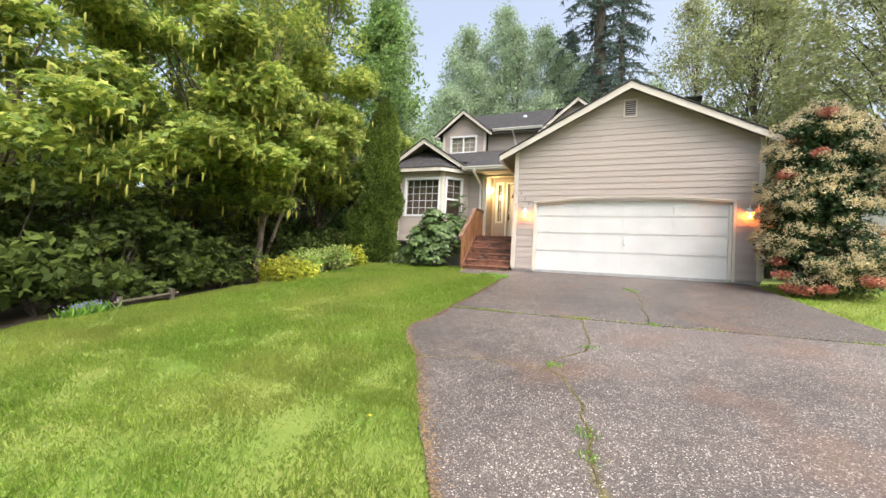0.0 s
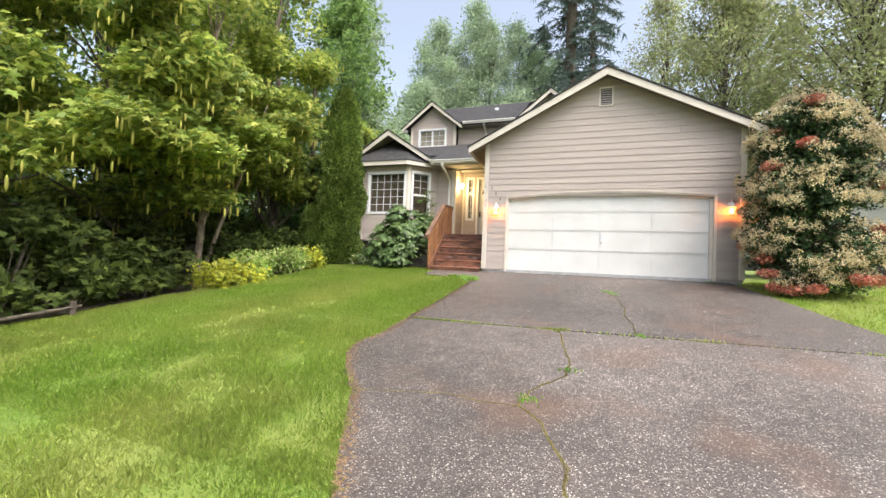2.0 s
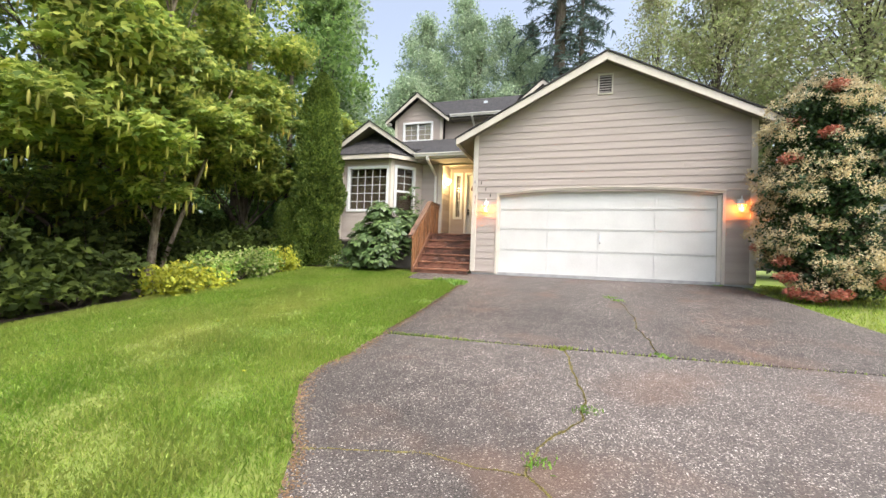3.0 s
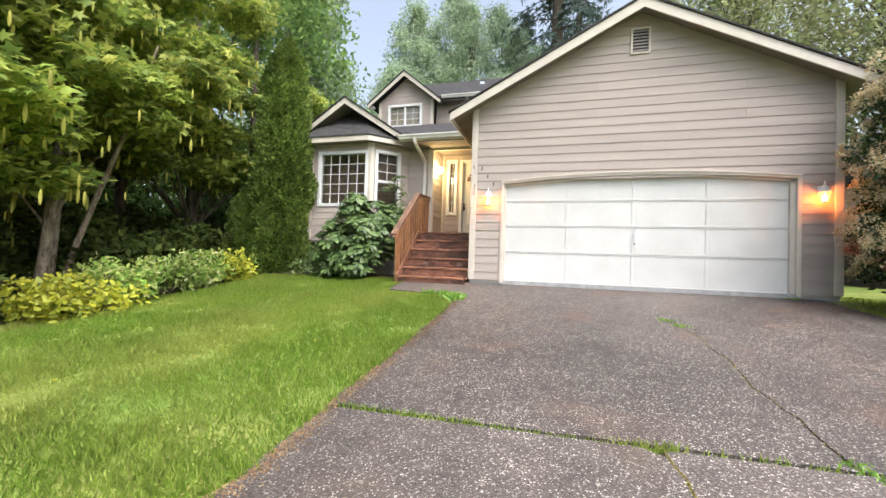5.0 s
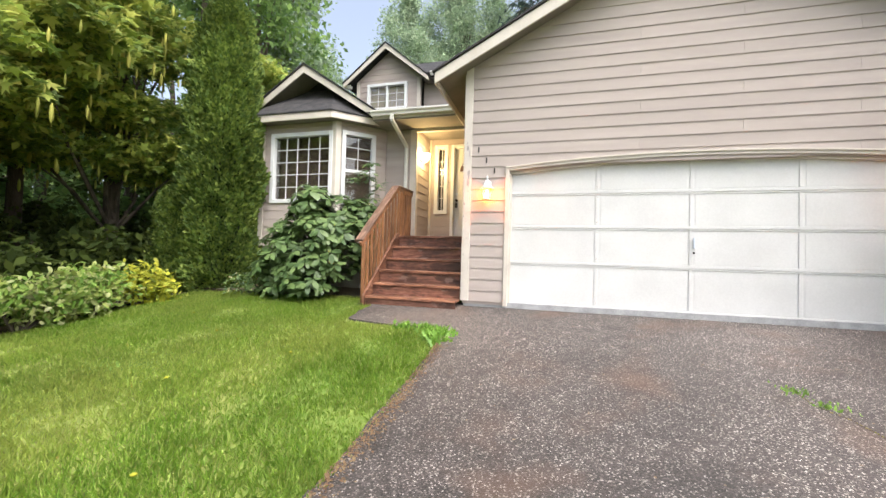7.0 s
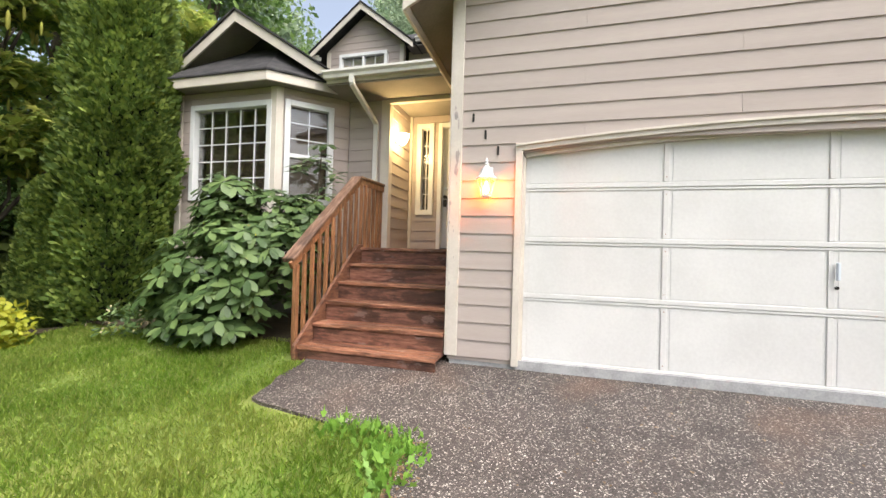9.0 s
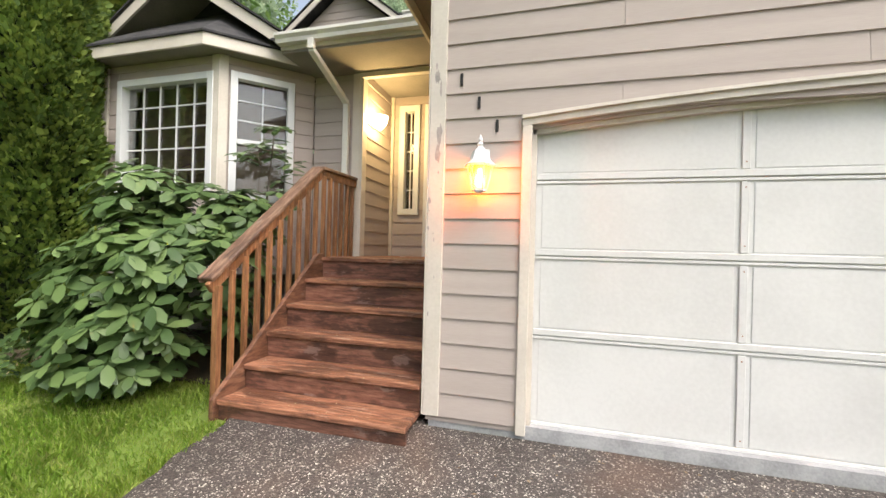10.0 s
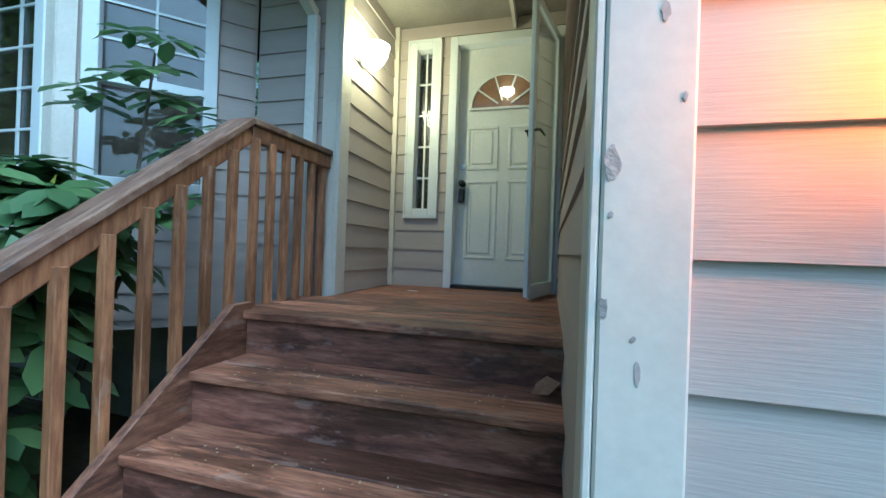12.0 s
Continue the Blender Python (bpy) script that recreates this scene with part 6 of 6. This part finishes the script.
def crack_moss(line, n, width, seed):
    """Yellow-brown moss and crumbs that fill a crack."""
    pts = np.array(wiggle(line, 0.06, 0.03, seed))
    k = rng.integers(0, len(pts) - 1, n)
    q = pts[k] + (pts[k + 1] - pts[k]) * rng.random((n, 1))
    wide = width * np.array([0.35 + max(0.0, 1.1 * noise.noise((a * 2.3, b * 2.3, seed))) * 2 for a, b in q])
    q = q + rng.normal(0, 1, (n, 2)) * wide[:, None]
    p = np.stack([q[:, 0], q[:, 1], [drive_z(b) + 0.001 for b in q[:, 1]]], 1)
    ob = foliage("crack_moss", DIAMOND, p, frames_(n, (0, 0, 1), 0.5), rng.uniform(0.006, 0.018, n), L_MOSS, None)
    tagged(ob, "yellow-brown moss growing in a drive crack", "moss", kind="stuff")


crack_moss(CRACK2, 2600, 0.012, 7)
crack_moss(CRACK2B[:9], 3400, 0.014, 7)
crack_moss(CRACK3, 700, 0.008, 11)
crack_moss(CRACK1, 500, 0.006, 3)

# ---- planting bed ----
bed = part("planting_bed", prismed([(-4.4, 0.12, -0.10), (-3.4, 0.1, -0.10), (-1.62, 0.16, -0.10), (-1.62, 1.9, -0.10), (-5.4, 1.9, -0.10), (-5.4, 0.2, -0.10)], (0, 0, 0.035)), SOIL)
tagged(bed, "dark soil bed under the shrubs", "soil", kind="structure")

# ---- small things ----
def tuft(name, x, y, z, n, r, h, label, shape=BLADE, material=None):
    t = thing(name, (x, y, z), label, "weed")
    p = np.stack([x + rng.normal(0, r, n), y + rng.normal(0, r, n), np.full(n, z - 0.01)], 1)
    foliage("leaves", shape, p, frames_(n, (0, 0, 0.9), 0.45), rng.uniform(0.6, 1.2, n) * h, material or L_WEED, t)


for x, y in ((0.08, -1.38), (-0.15, -1.32), (0.02, -1.55), (0.14, -1.75), (-0.4, -1.33), (0.16, -1.48)):
    tuft("weed", x, y, land_z(x, y), 80, 0.06, 0.11, "bright green weed tuft at the drive's edge", FERN)
for x, y in ((3.18, -2.2), (3.3, -2.45), (2.62, -6.9), (3.44, -5.38), (2.3, -7.7), (2.7, -9.0), (2.72, -9.3), (5.58, -0.03)):
    tuft("weed", x, y, drive_z(y), 60, 0.05, 0.045, "small weed growing in a drive crack", FERN)
for x, y in ((-1.1, -2.6), (-1.7, -3.4), (-2.4, -2.2), (-3.0, -4.6), (-0.7, -4.4), (-2.1, -5.9), (-1.4, -6.6), (1.15, -9.5), (-3.4, -1.6), (-0.4, -7.2), (-2.9, -7.9)):
    z = land_z(x, y)
    dn_ = thing("dandelion", (x, y, z), "yellow dandelion flower standing in the lawn", "flower", "dandelions in the lawn")
    part("stalk", tube(bmesh.new(), [(x, y, z), (x + 0.005, y, z + 0.07)], [0.002, 0.002], 5), L_WEED, dn_)
    part("flower_head", lathe(bmesh.new(), (x + 0.005, y, z + 0.07), [(0.004, -0.006), (0.016, 0.0), (0.018, 0.006), (0.008, 0.012)], 9), L_YELLOW, dn_)
# bluebells and an old rail at the wood's edge
bb = thing("bluebell_patch", at(-5.0, -8.4), "patch of pale blue-violet bluebells at the wood's edge", "flowers")
p = np.stack([rng.normal(-5.0, 0.1, 260), rng.normal(-8.4, 0.14, 260), np.zeros(260)], 1)
p[:, 2] = [land_z(a, b) + rng.uniform(0.08, 0.24) for a, b, _ in p]
foliage("flower_heads", DIAMOND, p, frames_(260, (0, 0, 0.4), 0.8), rng.uniform(0.025, 0.045, 260), leafmat("violet_petals", [(0.18, 0.16, 0.42), (0.28, 0.25, 0.5)], 0.6, 0.2), bb)["kind"] = "stuff"
foliage("leaves", BLADE, np.concatenate([p, p]) - (0, 0, 0.15), frames_(520, (0, 0, 1), 0.4), rng.uniform(0.12, 0.2, 520), L_WEED, bb)
rl = thing("garden_rail", at(-5.0, -7.4), "low weathered wooden rail on two posts", "fence")
for y in (-7.9, -7.0):
    z = land_z(-5.0, y)
    part("post", tube(bmesh.new(), [(-5.0, y, z - 0.1), (-5.0, y, z + 0.24)], [0.05, 0.045], 8), BARK, rl)
part("crossbar", tube(bmesh.new(), [(-4.98, -8.0, land_z(-5, -8.0) + 0.15), (-4.98, -6.9, land_z(-5, -6.9) + 0.15)], [0.028, 0.024], 8), BARK, rl)
# litter on the steps and the drive
lf = thing("dry_leaf", (-0.06, 0.97, 0.826), "curled dry brown leaf on the step", "leaf")
part("blade", prismed([(-0.115, 0.955, 0.828), (-0.05, 0.935, 0.84), (-0.012, 0.965, 0.875), (-0.06, 0.985, 0.89), (-0.10, 0.98, 0.86)], (0.002, 0.004, 0.003)), mat("dry_leaf", (0.2, 0.1, 0.05), (0.32, 0.18, 0.1), 0.8, 20, 0.4, 90), lf)
pp = thing("paper_scrap", (-1.1, 2.35, DECKZ), "small white paper scrap lying on the landing", "scrap")
part("sheet", boxed(-1.12, -1.05, 2.33, 2.36, DECKZ + 0.001, DECKZ + 0.004), VINYL, pp)
n = 260
ks = rng.integers(0, 5, n)
p = np.stack([rng.uniform(SX0 + 0.03, -0.2, n), np.zeros(n), np.zeros(n)], 1)
for i, k in enumerate(ks):
    p[i, 1], p[i, 2] = NOSE[k][0] + rng.uniform(0.01, 0.22), NOSE[k][1] + 0.003
tagged(foliage("fallen_petals", DIAMOND, p, frames_(n, (0, 0, 1), 0.1), rng.uniform(0.006, 0.016, n), L_BELL, None), "tiny pale petals scattered over the steps", "litter", kind="stuff")
n = 700
p = np.stack([rng.uniform(0.3, 6.4, n), -np.abs(rng.normal(0, 1.6, n)) - 0.1, np.zeros(n)], 1)
p[: n // 2, 0] = rng.normal(6.0, 0.35, n // 2)
p[: n // 2, 1] = -np.abs(rng.normal(0.3, 0.5, n // 2)) - 0.05
p[:, 2] = [drive_z(b) + 0.004 for b in p[:, 1]]
tagged(foliage("fallen_leaves", DIAMOND, p, frames_(n, (0, 0, 1), 0.1), rng.uniform(0.012, 0.035, n), leafmat("litter_brown", [(0.12, 0.08, 0.05), (0.22, 0.16, 0.1), (0.35, 0.27, 0.18)], 0.8, 0.1), None), "brown leaf litter scattered over the drive", "litter", kind="stuff")
n = 5200
u = rng.random(n)
ed = LEFT[4:] + LEFT2 + LEFT3[:3]
ys_ = -1.3 - u * 10.0
p = np.stack([edge_x(ys_) + np.abs(rng.normal(0, 0.06, n)), ys_, np.zeros(n)], 1)
p[:, 2] = [drive_z(b) + 0.004 for b in p[:, 1]]
tagged(foliage("edge_litter", DIAMOND, p, frames_(n, (0, 0, 1), 0.12), rng.uniform(0.01, 0.035, n), leafmat("edge_litter_brown", [(0.13, 0.085, 0.05), (0.24, 0.145, 0.08), (0.33, 0.24, 0.12)], 0.8, 0.1), None), "brown leaf litter along the drive's edge", "litter", kind="stuff")
# neighbour's outbuilding beyond the shrub
nb_ = thing("neighbour_shed", (13, 6, land_z(13, 6)), "dark brown shed with pale grey upper wall", "shed")
z = land_z(13, 6)
part("lower_wall", boxed(10.6, 17, 6.0, 9, z - 0.1, z + 1.9), mat("dark_brown_boards", (0.03, 0.024, 0.02), (0.06, 0.05, 0.042), 0.8, 4, 0.4, 30), nb_)
part("upper_wall", boxed(10.58, 17.02, 5.98, 9.02, z + 1.9, z + 3.1), mat("pale_grey_boards", (0.34, 0.34, 0.33), (0.42, 0.42, 0.41), 0.8, 4, 0.3, 30, stretch=(0.3, 0.3, 6)), nb_)
part("window", boxed(11.0, 12.2, 5.97, 6.0, z + 0.6, z + 1.5, bevel=0.01), DARK, nb_)
part("roof", prismed([(10.3, 5.6, z + 3.1), (10.3, 9.4, z + 3.1), (10.3, 7.5, z + 4.4)], (7, 0, 0)), SHINGLE, nb_)
